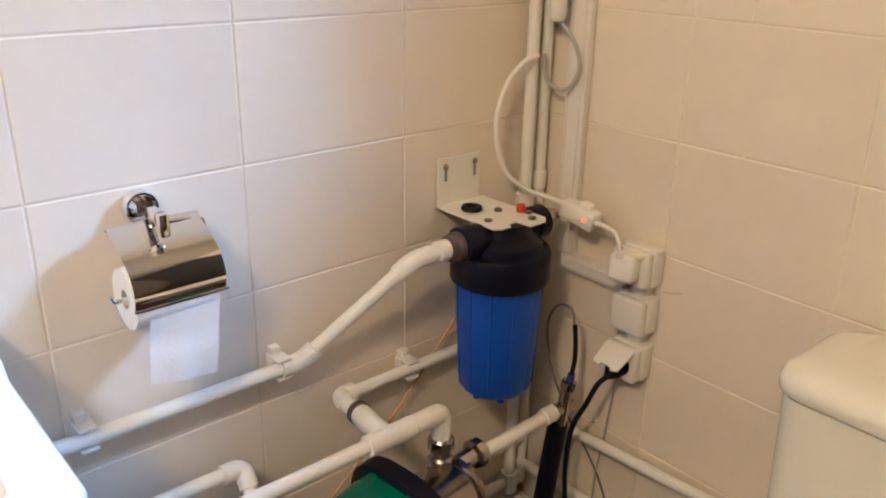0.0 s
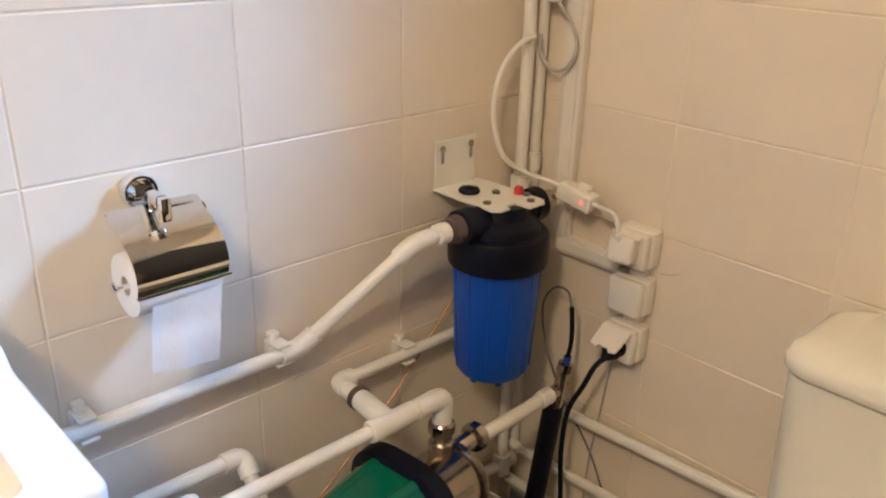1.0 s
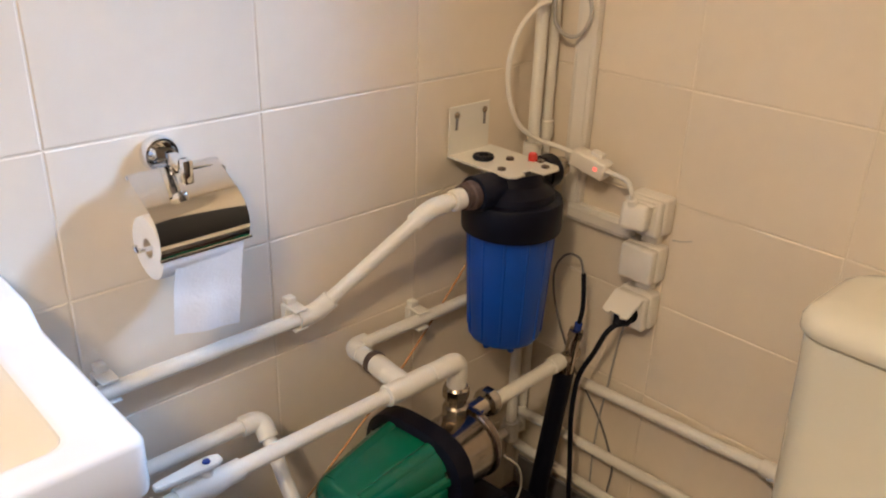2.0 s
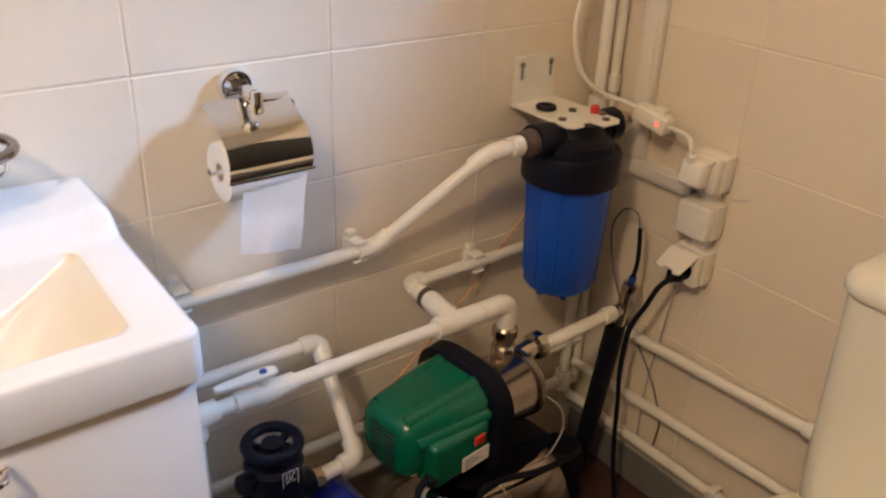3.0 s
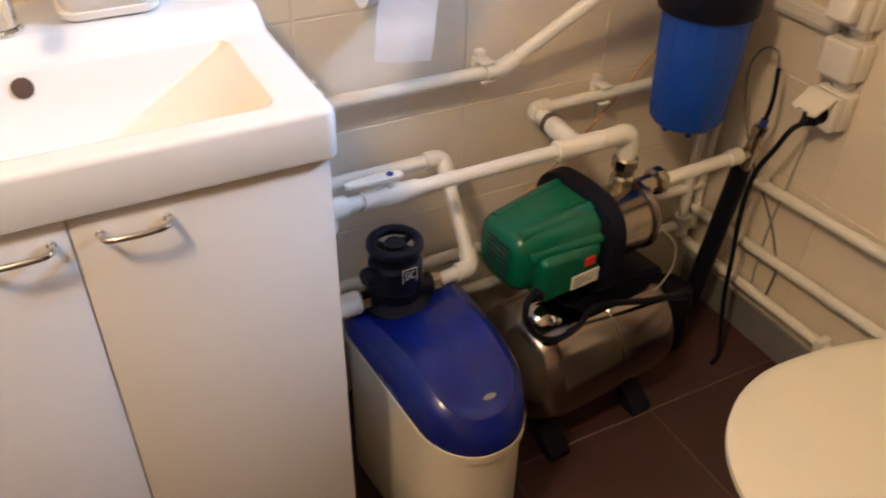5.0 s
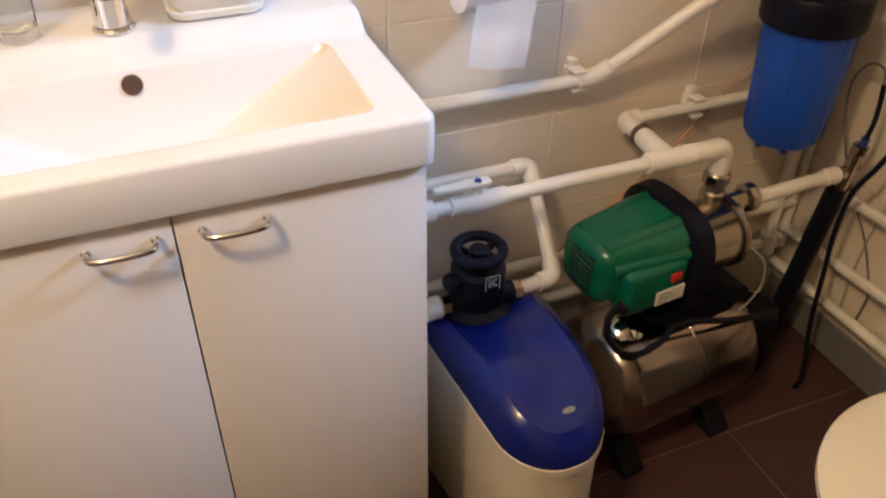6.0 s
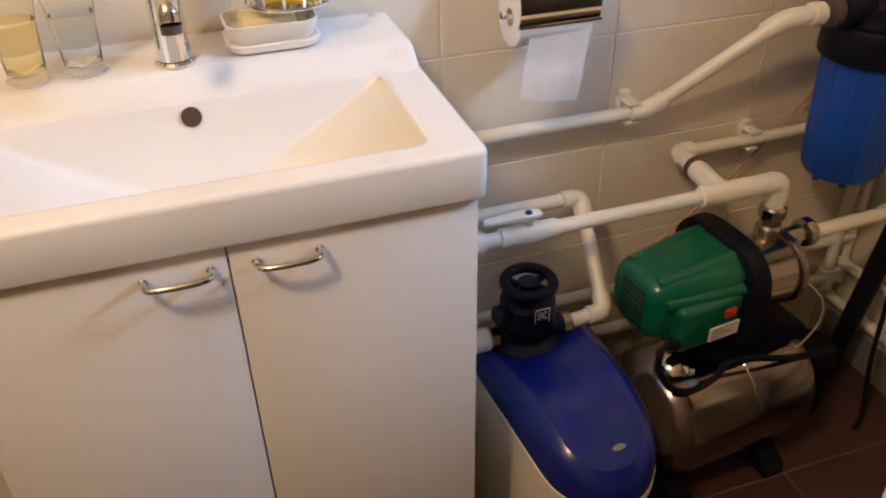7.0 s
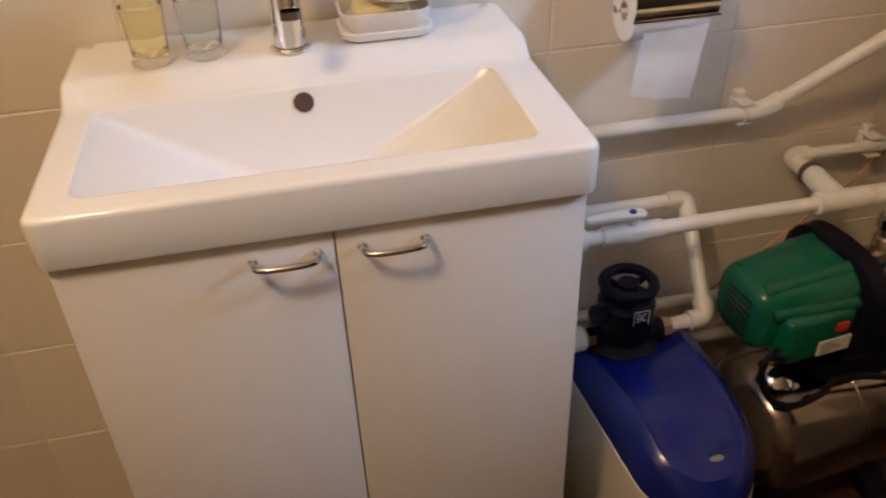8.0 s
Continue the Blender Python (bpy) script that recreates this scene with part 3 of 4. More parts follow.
part("sensor_wire", sweep(smooth_line([(-0.080, -0.187, 0.634), (-0.066, -0.165, 0.655), (-0.055, -0.125, 0.645), (-0.050, -0.098, 0.600), (-0.050, -0.105, 0.54), (-0.060, -0.14, 0.48), (-0.040, -0.165, 0.40), (-0.010, -0.178, 0.342), (-0.007, -0.214, 0.292), (-0.007, -0.243, 0.239), (-0.007, -0.259, 0.197), (-0.007, -0.254, 0.13)]), 0.0022, 8), M_WIRE, suction, "thin grey wire loop")
part("insulated_drop", sweep(bend([(-0.092, -0.176, 0.43), (-0.098, -0.160, 0.25), (-0.106, -0.142, 0.045), (-0.20, -0.165, 0.036)], 0.04), 0.0195, 20), M_RUBBER, suction, "black foam insulated pipe")
part("foam_wrap", lathe([(0.046, 0), (0.050, 0.006), (0.053, 0.05), (0.048, 0.08), (0.052, 0.115), (0.046, 0.148), (0.034, 0.158), (0.012, 0.154)], (-0.188, -0.158, 0.0), (0, 0, 1), 24), M_RUBBER, suction, "black foam wrap standing on the floor")

copper_wire = single("copper_wire", sweep(smooth_line([(-0.200, -0.016, 0.650), (-0.226, -0.018, 0.622), (-0.365, -0.020, 0.482), (-0.482, -0.020, 0.385), (-0.60, -0.020, 0.29)]), 0.0020, 8), M_GOLD, "thin copper coloured wire running down the tiles", "wire")

# ---- water softener ----
softener = thing("water_softener", (-0.845, -0.33, 0.0), "cream box softener with dark blue lid and black valve head", "water softener")
SX0, SX1, SY0, SY1 = -0.914, -0.736, -0.486, -0.120


def top_z(x, y):
    f = max(0.0, min(1.0, (-0.20 - y) / 0.20))
    g = max(0.0, min(1.0, (-0.340 - y) / 0.150))
    return 0.380 + 0.016 * math.sin(f * math.pi * 0.75) - 0.052 * g * g


def edge_z(x, y):
    return 0.342 - 0.030 * max(0.0, min(1.0, (-0.20 - y) / 0.28))


bm = bmesh.new()
ring = lambda g, z, r: rrect(SX0 + g, SX1 - g, SY0 + g, SY1 - g, z, r, 10, 8)
bridge(bm, [ring(0.012, 0.0, 0.07), ring(0.004, 0.02, 0.075), ring(0.003, 0.20, 0.08), ring(0.003, lambda x, y: edge_z(x, y) - 0.019, 0.08), ring(-0.002, lambda x, y: edge_z(x, y) - 0.016, 0.082), ring(-0.002, lambda x, y: edge_z(x, y) - 0.001, 0.082), ring(0.003, lambda x, y: edge_z(x, y) + 0.004, 0.08)])
part("body", bm, M_CREAM, softener, "cream plastic body")
bm = bmesh.new()
mid = lambda k: (lambda x, y: edge_z(x, y) + (top_z(x, y) - edge_z(x, y)) * k)
rings = [ring(-0.001, edge_z, 0.082), ring(-0.001, mid(0.25), 0.082), ring(0.001, mid(0.55), 0.081), ring(0.005, mid(0.80), 0.078), ring(0.012, mid(0.95), 0.072)]
for g, dz in ((0.024, 0.003), (0.030, 0.0005), (0.042, 0.001), (0.058, 0.003), (0.074, 0.004), (0.088, 0.004)):
    rings.append(ring(g, lambda x, y, dz=dz: top_z(x, y) + dz, max(0.002, 0.074 - g * 0.72)))
bridge(bm, rings)
lid = part("lid", bm, M_LIDBLUE, softener, "dark blue sloping lid", 30)
bm = lathe([(0.0005, 0.0), (0.010, 0.0), (0.0095, 0.0006), (0.0005, 0.0006)], (0, 0, 0), (0, 0, 1), 24)
bm.transform(pose(-0.815, -0.437, top_z(0, -0.437) + 0.0018, 24, 0, 0) @ Matrix.Diagonal((1.2, 0.45, 1, 1)))
part("badge", bm, M_PRINT, lid, "small worn oval badge")
# the box widens towards the wall and stands slightly turned
for ob in softener.children_recursive:
    for v in ob.data.vertices:
        k = max(0.0, (v.co.y - SY0) / (SY1 - SY0))
        v.co.x = -0.825 + (v.co.x + 0.825) * (0.74 + 0.55 * k ** 0.6 if v.co.x > -0.825 else 0.93 + 0.25 * k)
turn = Matrix.Translation((-0.82, -0.2, 0)) @ pose(0, 0, 0, 0, 0, 3.5) @ Matrix.Translation((0.82, 0.2, 0))
for ob in softener.children_recursive:
    ob.data.transform(turn)
VX, VY = -0.838, -0.195
valve = part("valve_head", lathe([(0.056, 0.366), (0.056, 0.390), (0.050, 0.396), (0.040, 0.401), (0.040, 0.420), (0.043, 0.424), (0.043, 0.464), (0.036, 0.470)], (VX, VY, 0), seg=36), M_BLACK, softener, "black plastic valve head")
part("port", rod((VX + 0.03, -0.200, 0.403), (-0.778, -0.200, 0.402), 0.018, 20, 0.002), M_BLACK, valve)
part("port", rod((VX - 0.03, VY, 0.402), (-0.886, VY, 0.402), 0.018, 20, 0.002), M_BLACK, valve)
part("port_union", rod((-0.886, VY, 0.402), (-0.902, VY, 0.402), 0.0195, 8, 0.002), M_BRASS, valve, "brass union")
part("port_sleeve", rod((-0.902, VY, 0.402), (-0.985, VY, 0.400), 0.0190, 18, 0.002), M_PPR, valve, "white sleeve")
part("wheel_hub", rod((VX, VY, 0.468), (VX, VY, 0.498), 0.016, 16), M_BLACK, valve)
pts = [(VX + 0.037 * math.cos(a), VY + 0.037 * math.sin(a), 0.496) for a in (2 * math.pi * i / 32 for i in range(33))]
wheel = part("hand_wheel", sweep(pts, 0.0085, 12), M_BLACK, valve, "black round hand wheel")
for a in (0.4, 2.5, 4.6):
    part("wheel_spoke", rod((VX, VY, 0.482), (VX + 0.033 * math.cos(a), VY + 0.033 * math.sin(a), 0.492), 0.006, 8), M_BLACK, valve)
part("side_knob", lathe([(0.014, 0), (0.016, 0.004), (0.016, 0.018), (0.012, 0.022)], (VX - 0.038, VY - 0.01, 0.455), (-1, -0.2, 0), 14), M_BLACK, valve)
plate = part("mark_plate", box(-0.012, 0.012, -0.0012, 0.0012, -0.0135, 0.0135, 0.0005, 1), M_RUBBER, valve)
plate.data.transform(pose(VX + 0.004, VY - 0.0436, 0.463, 0, 0, 0))
text_part("EAC", 0.0145, pose(VX + 0.004, VY - 0.0453, 0.463, 90, 0, 0) @ Matrix.Diagonal((0.56, 1.5, 1, 1)), M_LABEL, valve)
for dx, dz, w, h in ((0, 0.0125, 0.0112, 0.0005), (-0.0115, 0, 0.0005, 0.0128), (0.0115, 0, 0.0005, 0.0128)):
    b = part("mark_border", box(dx - w, dx + w, -0.0022, -0.0012, dz - h, dz + h), M_LABEL, valve)
    b.data.transform(pose(VX + 0.004, VY - 0.0436, 0.463, 0, 0, 0))

# ---- washbasin and its cabinet ----
CX0, CX1, CF = -1.538, -0.998, -0.392
vanity = thing("vanity_cabinet", (-1.28, -0.2, 0.0), "white laminate cabinet with two doors under the basin", "cabinet")
part("side_panel", box(CX0, CX0 + 0.016, CF + 0.020, -0.012, 0.0, 0.796, 0.001, 1), M_DOOR, vanity)
part("side_panel", box(CX1 - 0.016, CX1, CF + 0.020, -0.012, 0.0, 0.796, 0.001, 1), M_DOOR, vanity)
part("bottom_panel", box(CX0 + 0.017, CX1 - 0.017, CF + 0.022, -0.012, 0.06, 0.076), M_DOOR, vanity)
part("plinth", box(CX0 + 0.017, CX1 - 0.017, CF + 0.050, CF + 0.066, 0.0, 0.06), M_DOOR, vanity)
part("back_panel", box(CX0 + 0.017, CX1 - 0.017, -0.018, -0.012, 0.076, 0.74), M_DOOR, vanity)
GAP = -1.266
for a, b, hx in ((CX0, GAP - 0.0009, -1.3165), (GAP + 0.0009, CX1, -1.2065)):
    d = part("door", box(a, b, CF, CF + 0.018, 0.062, 0.794, 0.0015, 2), M_DOOR, vanity)
    hz, w = 0.769, 0.0325
    bow = [(hx - w, CF + 0.001, hz), (hx - w, CF - 0.012, hz), (hx - w * 0.86, CF - 0.0195, hz), (hx - w * 0.4, CF - 0.0235, hz + 0.001), (hx + w * 0.4, CF - 0.0235, hz + 0.001), (hx + w * 0.86, CF - 0.0195, hz), (hx + w, CF - 0.012, hz), (hx + w, CF + 0.001, hz)]
    part("handle", sweep(smooth_line(bow, 5), 0.0034, 12), M_CHROME, d, "bowed chrome handle")
    for s in (-1, 1):
        part("handle_rose", rod((hx + s * w, CF + 0.0002, hz), (hx + s * w, CF - 0.006, hz), 0.0048, 16, 0.001), M_CHROME, d)

BX0, BX1, BF = -1.546, -0.988, -0.401


def deck(x, y):
    t = max(0.0, min(1.0, (y + 0.164) / 0.042))
    return 0.852 + 0.020 * t * t * (3 - 2 * t)


bm = bmesh.new()
lip = lambda g, z, r: rrect(BX0 + g, BX1 - g, BF + g, -0.003 - g * 0.3, z, r, 64, 8)
inn = lambda g, z, r, ex=0.0, k=1.0: rrect(-1.506 + g + ex, -1.044 - g - ex, -0.364 + g * k, -0.172 - g * k, z, r, 64, 8)
rings = [lip(0.004, 0.794, 0.012), lip(0.001, 0.7955, 0.013), lip(0.0, 0.799, 0.014), lip(0.0, lambda x, y: deck(x, y) - 0.0065, 0.014), lip(0.0012, lambda x, y: deck(x, y) - 0.003, 0.014), lip(0.0032, lambda x, y: deck(x, y) - 0.001, 0.014), lip(0.0065, deck, 0.014),
         inn(-0.006, lambda x, y: deck(x, y), 0.020), inn(-0.002, lambda x, y: deck(x, y) - 0.0012, 0.018), inn(0.0, lambda x, y: deck(x, y) - 0.005, 0.016), inn(0.003, 0.838, 0.012, 0.012), inn(0.008, 0.815, 0.012, 0.045), inn(0.016, 0.785, 0.022, 0.090), inn(0.030, 0.758, 0.024, 0.125), inn(0.055, 0.749, 0.024, 0.145), inn(0.080, 0.746, 0.02, 0.15)]
# the raised shelf behind the bowl, stepped down to the rim
edge, rim = rings[6], rings[7]
shelf = []
for k in (0.15, 0.3, 0.45, 0.58, 0.66, 0.73, 0.79, 0.85, 0.91, 0.96):
    row = [a.lerp(b, k) for a, b in zip(edge, rim)]
    shelf.append([Vector((p.x, p.y, deck(p.x, p.y))) for p in row])
rings = rings[:7] + shelf + rings[7:]
bridge(bm, rings, cap0=False)
under = [lip(0.004, 0.794, 0.012), lip(0.022, 0.794, 0.012), inn(-0.006, 0.792, 0.02, 0.03), inn(0.004, 0.772, 0.02, 0.09), inn(0.03, 0.742, 0.02, 0.14)]
bridge(bm, under, cap0=False)
bmesh.ops.remove_doubles(bm, verts=bm.verts[:], dist=1e-5)
basin = single("wash_basin", bm, M_CERAMIC, "glossy white ceramic basin on the cabinet", "basin", angle=40)
part("overflow_hole", lathe([(0.0118, 0), (0.0118, 0.0015), (0.0095, 0.002)], (-1.273, -0.1762, 0.835), (0, -1, 0.25), 24), M_DARK, basin, "brown rimmed overflow hole")
part("drain", lathe([(0.024, 0), (0.022, 0.003), (0.012, 0.003), (0.010, 0.001)], (-1.274, -0.262, 0.7462), seg=24), M_CHROME, basin, "chrome drain")

TAPX, TAPY, DZ = -1.278, -0.098, 0.872
faucet = thing("faucet", (TAPX, TAPY, DZ), "chrome single lever mixer tap on the basin", "tap")
part("base", lathe([(0.0245, 0), (0.0245, 0.004), (0.0215, 0.007)], (TAPX, TAPY, DZ), seg=32), M_CHROME, faucet)
part("body", lathe([(0.0205, 0.008), (0.0195, 0.03), (0.0195, 0.10), (0.0215, 0.115), (0.0215, 0.135), (0.016, 0.145)], (TAPX, TAPY, DZ), seg=32), M_CHROME, faucet)
spout = part("spout", sweep(smooth_line([(TAPX, TAPY - 0.010, DZ + 0.092), (TAPX + 0.001, TAPY - 0.050, DZ + 0.104), (TAPX + 0.003, TAPY - 0.095, DZ + 0.098), (TAPX + 0.003, TAPY - 0.106, DZ + 0.082)]), 0.0125, 18), M_CHROME, faucet)
part("aerator", rod((TAPX + 0.003, TAPY - 0.1065, DZ + 0.081), (TAPX + 0.003, TAPY - 0.1075, DZ + 0.073), 0.0112, 18), M_RUST, spout)
part("lever", sweep(smooth_line([(TAPX, TAPY, DZ + 0.142), (TAPX, TAPY - 0.03, DZ + 0.160), (TAPX, TAPY - 0.09, DZ + 0.176)]), 0.0075, 14), M_CHROME, faucet)
part("mark", lathe([(0.0045, 0), (0.004, 0.0015)], (TAPX + 0.002, TAPY - 0.0205, DZ + 0.128), (0, -1, 0), 12), M_RED, faucet, "red mark")

soap_dish = thing("soap_dish", (-1.168, -0.075, DZ), "white plastic soap dish with a low tray", "soap dish")
bm = bmesh.new()
dish = lambda g, z, r: rrect(-1.216 + g, -1.098 - g, -0.112 + g, -0.028 - g, z, r, 6, 6)
bridge(bm, [dish(0.008, DZ, 0.02), dish(0.002, DZ + 0.004, 0.022), dish(0.0, DZ + 0.012, 0.022), dish(0.004, DZ + 0.013, 0.02), dish(0.010, DZ + 0.010, 0.018)])
part("tray", bm, M_PVC, soap_dish)
bm = bmesh.new()
bridge(bm, [dish(0.012, DZ + 0.010, 0.016), dish(0.006, DZ + 0.018, 0.018), dish(0.001, DZ + 0.036, 0.022), dish(0.004, DZ + 0.036, 0.02), dish(0.010, DZ + 0.022, 0.018)])
part("dish", bm, M_PVC, soap_dish)
single("soap_bar", box(-1.195, -1.125, -0.095, -0.048, DZ + 0.0225, DZ + 0.040, 0.008, 4), M_SOAP, "pale yellow soap bar lying in the dish", "soap")

for x, y, tint, lab in ((-1.442, -0.096, 1, "drinking glass half full of yellowish water"), (-1.380, -0.090, 0, "drinking glass with clear water")):
    g = thing("drinking_glass", (x, y, DZ), lab, "glass", "glasses on the basin")
    part("cup", lathe([(0.001, 0.001), (0.022, 0.0012), (0.0245, 0.004), (0.0215, 0.013), (0.0245, 0.06), (0.033, 0.125), (0.0322, 0.125), (0.0237, 0.06), (0.0205, 0.013), (0.001, 0.008)], (x, y, DZ), seg=36), M_GLASS, g)
    part("water", lathe([(0.001, 0.0085), (0.0199, 0.0135), (0.0246, 0.072), (0.001, 0.072)], (x, y, DZ), seg=32), M_LIQUID if tint else M_GLASS, g)

# wire basket on the wall above the basin
basket = thing("wire_basket", (-1.130, -0.06, 0.94), "chrome wire soap basket fixed to the tiles", "basket")
BZ = 0.947


def hoop(z, rx, ry, r, cy=-0.068, cx=-1.130):
    return sweep([(cx + rx * math.cos(a), cy + ry * math.sin(a), z) for a in (2 * math.pi * i / 36 for i in range(37))], r, 10)


part("hoop", hoop(BZ, 0.064, 0.054, 0.0065), M_STEEL, basket)
part("hoop", hoop(BZ - 0.024, 0.053, 0.045, 0.0022), M_CHROME, basket)
for k in range(14):
    a = 2 * math.pi * k / 14
    c, s = math.cos(a), math.sin(a)
    part("wire", sweep([(-1.130 + 0.059 * c, -0.068 + 0.051 * s, BZ), (-1.130 + 0.053 * c, -0.068 + 0.045 * s, BZ - 0.024)], 0.0016, 6), M_CHROME, basket)
for k in range(7):
    x = -1.130 - 0.039 + 0.013 * k
    h = 0.045 * math.sqrt(max(0, 1 - ((x + 1.130) / 0.053) ** 2))
    part("wire", sweep([(x, -0.068 - h, BZ - 0.024), (x, -0.068 + h, BZ - 0.024)], 0.0015, 6), M_CHROME, basket)
part("rose", lathe([(0.024, 0), (0.024, 0.006), (0.014, 0.012), (0.009, 0.016), (0.009, 0.022)], (-1.130, 0.0, BZ + 0.012), (0, -1, 0), 24), M_CHROME, basket)
single("sponge", box(-1.166, -1.094, -0.100, -0.040, BZ - 0.0215, BZ - 0.010, 0.004, 3), M_YELLOW, "yellow sponge lying in the wire basket", "sponge")

single("soap_bar", box(-1.160, -1.098, -0.094, -0.048, BZ - 0.0095, BZ + 0.008, 0.008, 4), M_PAPER, "white soap bar lying on the yellow sponge", "soap")

# ---- toilet paper ----
holder = thing("toilet_paper_holder", (-0.77, 0.0, 0.96), "chrome toilet paper holder with a curved cover", "paper holder")
HX0, HX1, HY, HZ = -0.829, -0.708, -0.060, 0.866
part("rose", lathe([(0.0225, 0), (0.0235, 0.003), (0.0235, 0.015), (0.0215, 0.018), (0.0185, 0.018), (0.0175, 0.012), (0.010, 0.011)], (-0.774, 0.0, 0.959), (0, -1, 0), 32), M_CHROME, holder)
bm = box(-0.779, -0.765, -0.075, -0.008, 0.952, 0.968, 0.003, 2)
box(-0.779, -0.765, -0.082, -0.066, 0.937, 0.968, 0.003, 2, bm=bm)
part("arm", bm, M_CHROME, holder)
# bent sheet: flat top from the hinge, then round the roll
path = [(-0.029, 0.945), (-0.031, 0.9480), (-0.046, 0.9391), (-0.060, 0.9308), (-0.072, 0.9237), (-0.084, 0.9165)]
path += [(-0.0900, 0.9122), (-0.0950, 0.9075), (-0.0990, 0.9015), (-0.1022, 0.8950), (-0.1045, 0.8885), (-0.1060, 0.8810), (-0.1054, 0.8720), (-0.1034, 0.8640), (-0.1004, 0.8570)]
bm = bmesh.new()
outer = [Vector((0, y, z)) for y, z in path]
inner = []
for i, p in enumerate(outer):
    d = (outer[min(i + 1, len(outer) - 1)] - outer[max(i - 1, 0)]).normalized()
    inner.append(p + Vector((0, d.z, -d.y)) * -0.0012)
section = outer + inner[::-1]
bridge(bm, [[Vector((x, p.y, p.z)) for p in section] for x in (HX0, HX1)])
cover = part("cover", bm, M_CHROME, holder, "mirror chrome hinged cover", 25)
part("hinge_rod", rod((HX0 - 0.001, -0.031, 0.9440), (HX1 + 0.001, -0.031, 0.9440), 0.003, 10), M_CHROME, holder)
end = path[-1]
part("cover_edge", rod((HX0, end[0], end[1]), (HX1 + 0.004, end[0], end[1]), 0.0022, 10), M_CHROME, cover)
part("roll_bar", sweep(bend([(-0.772, -0.040, 0.952), (-0.772, -0.040, 0.9435), (HX1 + 0.003, -0.040, 0.938), (HX1 + 0.003, -0.074, HZ), (HX0 - 0.016, -0.074, HZ), (HX0 - 0.018, -0.074, HZ + 0.008)], 0.006), 0.0032, 10), M_CHROME, holder)
roll = thing("toilet_paper_roll", (-0.78, HY, HZ), "white toilet paper roll with a hanging sheet", "toilet paper")
bm = lathe([(0.013, 0), (0.0405, 0), (0.041, 0.003), (0.041, 0.101), (0.0405, 0.104), (0.013, 0.104), (0.013, 0)], (-0.826, HY, HZ - 0.006), (1, 0, 0), 44, cap0=False, cap1=False)
part("roll", bm, M_PAPER, roll)
part("core", lathe([(0.0129, 0.001), (0.0129, 0.103), (0.0115, 0.103), (0.0115, 0.001), (0.0129, 0.001)], (-0.826, HY, HZ - 0.006), (1, 0, 0), 28, cap0=False, cap1=False), M_CARD, roll)
bm = bmesh.new()
rows = []
for i in range(25):
    t = i / 24
    z = HZ - 0.010 - 0.120 * t
    base = HY - 0.0405 + 0.018 * t + 0.003 * math.sin(5 * t) + 0.0003 * math.sin(17 * t)
    left, right = -0.808 - 0.008 * t, -0.715 - 0.008 * t
    row = []
    for j in range(13):
        u = j / 12
        wob = 0.0040 * t * math.sin(4.2 * u + 3 * t) + 0.0012 * t * math.sin(11 * u)
        row.append(Vector((left + (right - left) * u, base + wob, z + 0.016 * t * (0.5 - u))))
    rows.append(row)
loop_rows = [r + [p + Vector((0, 0.0006, 0)) for p in r[::-1]] for r in rows]
bridge(bm, loop_rows)
part("sheet", bm, M_PAPER, roll, "hanging end sheet", 60)

# ---- toilet ----
TYC = -0.800
toilet = thing("toilet", (-0.35, TYC, 0.0), "cream ceramic toilet with closed lid and low cistern", "toilet")


def dee(xf, xb, hw, z, n=28, back=0.8):
    """A seat outline: round towards the room, straight at the back."""
    xm = xf + (xb - xf) * 0.50
    pts = []
    for i in range(n + 1):
        a = math.pi * (i / n) + math.pi / 2
        pts.append(Vector((xm + (xm - xf) * math.cos(a), TYC + hw * math.sin(a), z)))
    for i in range(1, 7):
        t = i / 6
        pts.append(Vector((xm + (xb - xm) * t, TYC - hw * (1 - (1 - back) * t * t), z)))
    for i in range(1, 7):
        pts.append(Vector((xb, TYC - hw * back + 2 * hw * back * i / 6, z)))
    for i in range(1, 6):
        t = 1 - i / 6
        pts.append(Vector((xm + (xb - xm) * t, TYC + hw * (1 - (1 - back) * t * t), z)))
    return pts


bm = bmesh.new()
bridge(bm, [dee(-0.47, -0.08, 0.11, 0.0), dee(-0.47, -0.08, 0.105, 0.05), dee(-0.49, -0.07, 0.11, 0.18), dee(-0.57, -0.05, 0.15, 0.30), dee(-0.615, -0.035, 0.178, 0.365), dee(-0.618, -0.03, 0.18, 0.385)])
part("bowl", bm, M_TOILET, toilet, angle=50)
bm = bmesh.new()
bridge(bm, [dee(-0.622, -0.215, 0.183, 0.386), dee(-0.626, -0.212, 0.187, 0.390), dee(-0.626, -0.212, 0.187, 0.399), dee(-0.622, -0.215, 0.183, 0.403)])
part("seat", bm, M_SEAT, toilet)
bm = bmesh.new()
bridge(bm, [dee(-0.630, -0.216, 0.191, 0.404), dee(-0.637, -0.210, 0.198, 0.408), dee(-0.637, -0.210, 0.198, 0.418), dee(-0.631, -0.215, 0.192, 0.4225)] + [[Vector((-0.415 + (p.x + 0.415) * k, TYC + (p.y - TYC) * k, zz)) for p in dee(-0.631, -0.215, 0.192, 0)] for k, zz in ((0.95, 0.4250), (0.85, 0.4265), (0.6, 0.4275), (0.3, 0.428), (0.02, 0.428))])
part("lid", bm, M_SEAT, toilet, "closed cream plastic lid", 50)
for s in (-1, 1):
    part("hinge", rod((-0.208, TYC + s * 0.075 - 0.02, 0.408), (-0.208, TYC + s * 0.075 + 0.02, 0.408), 0.011, 14, 0.002), M_SEAT, toilet)
KY0, KY1 = TYC - 0.180, TYC + 0.180
bm = bmesh.new()
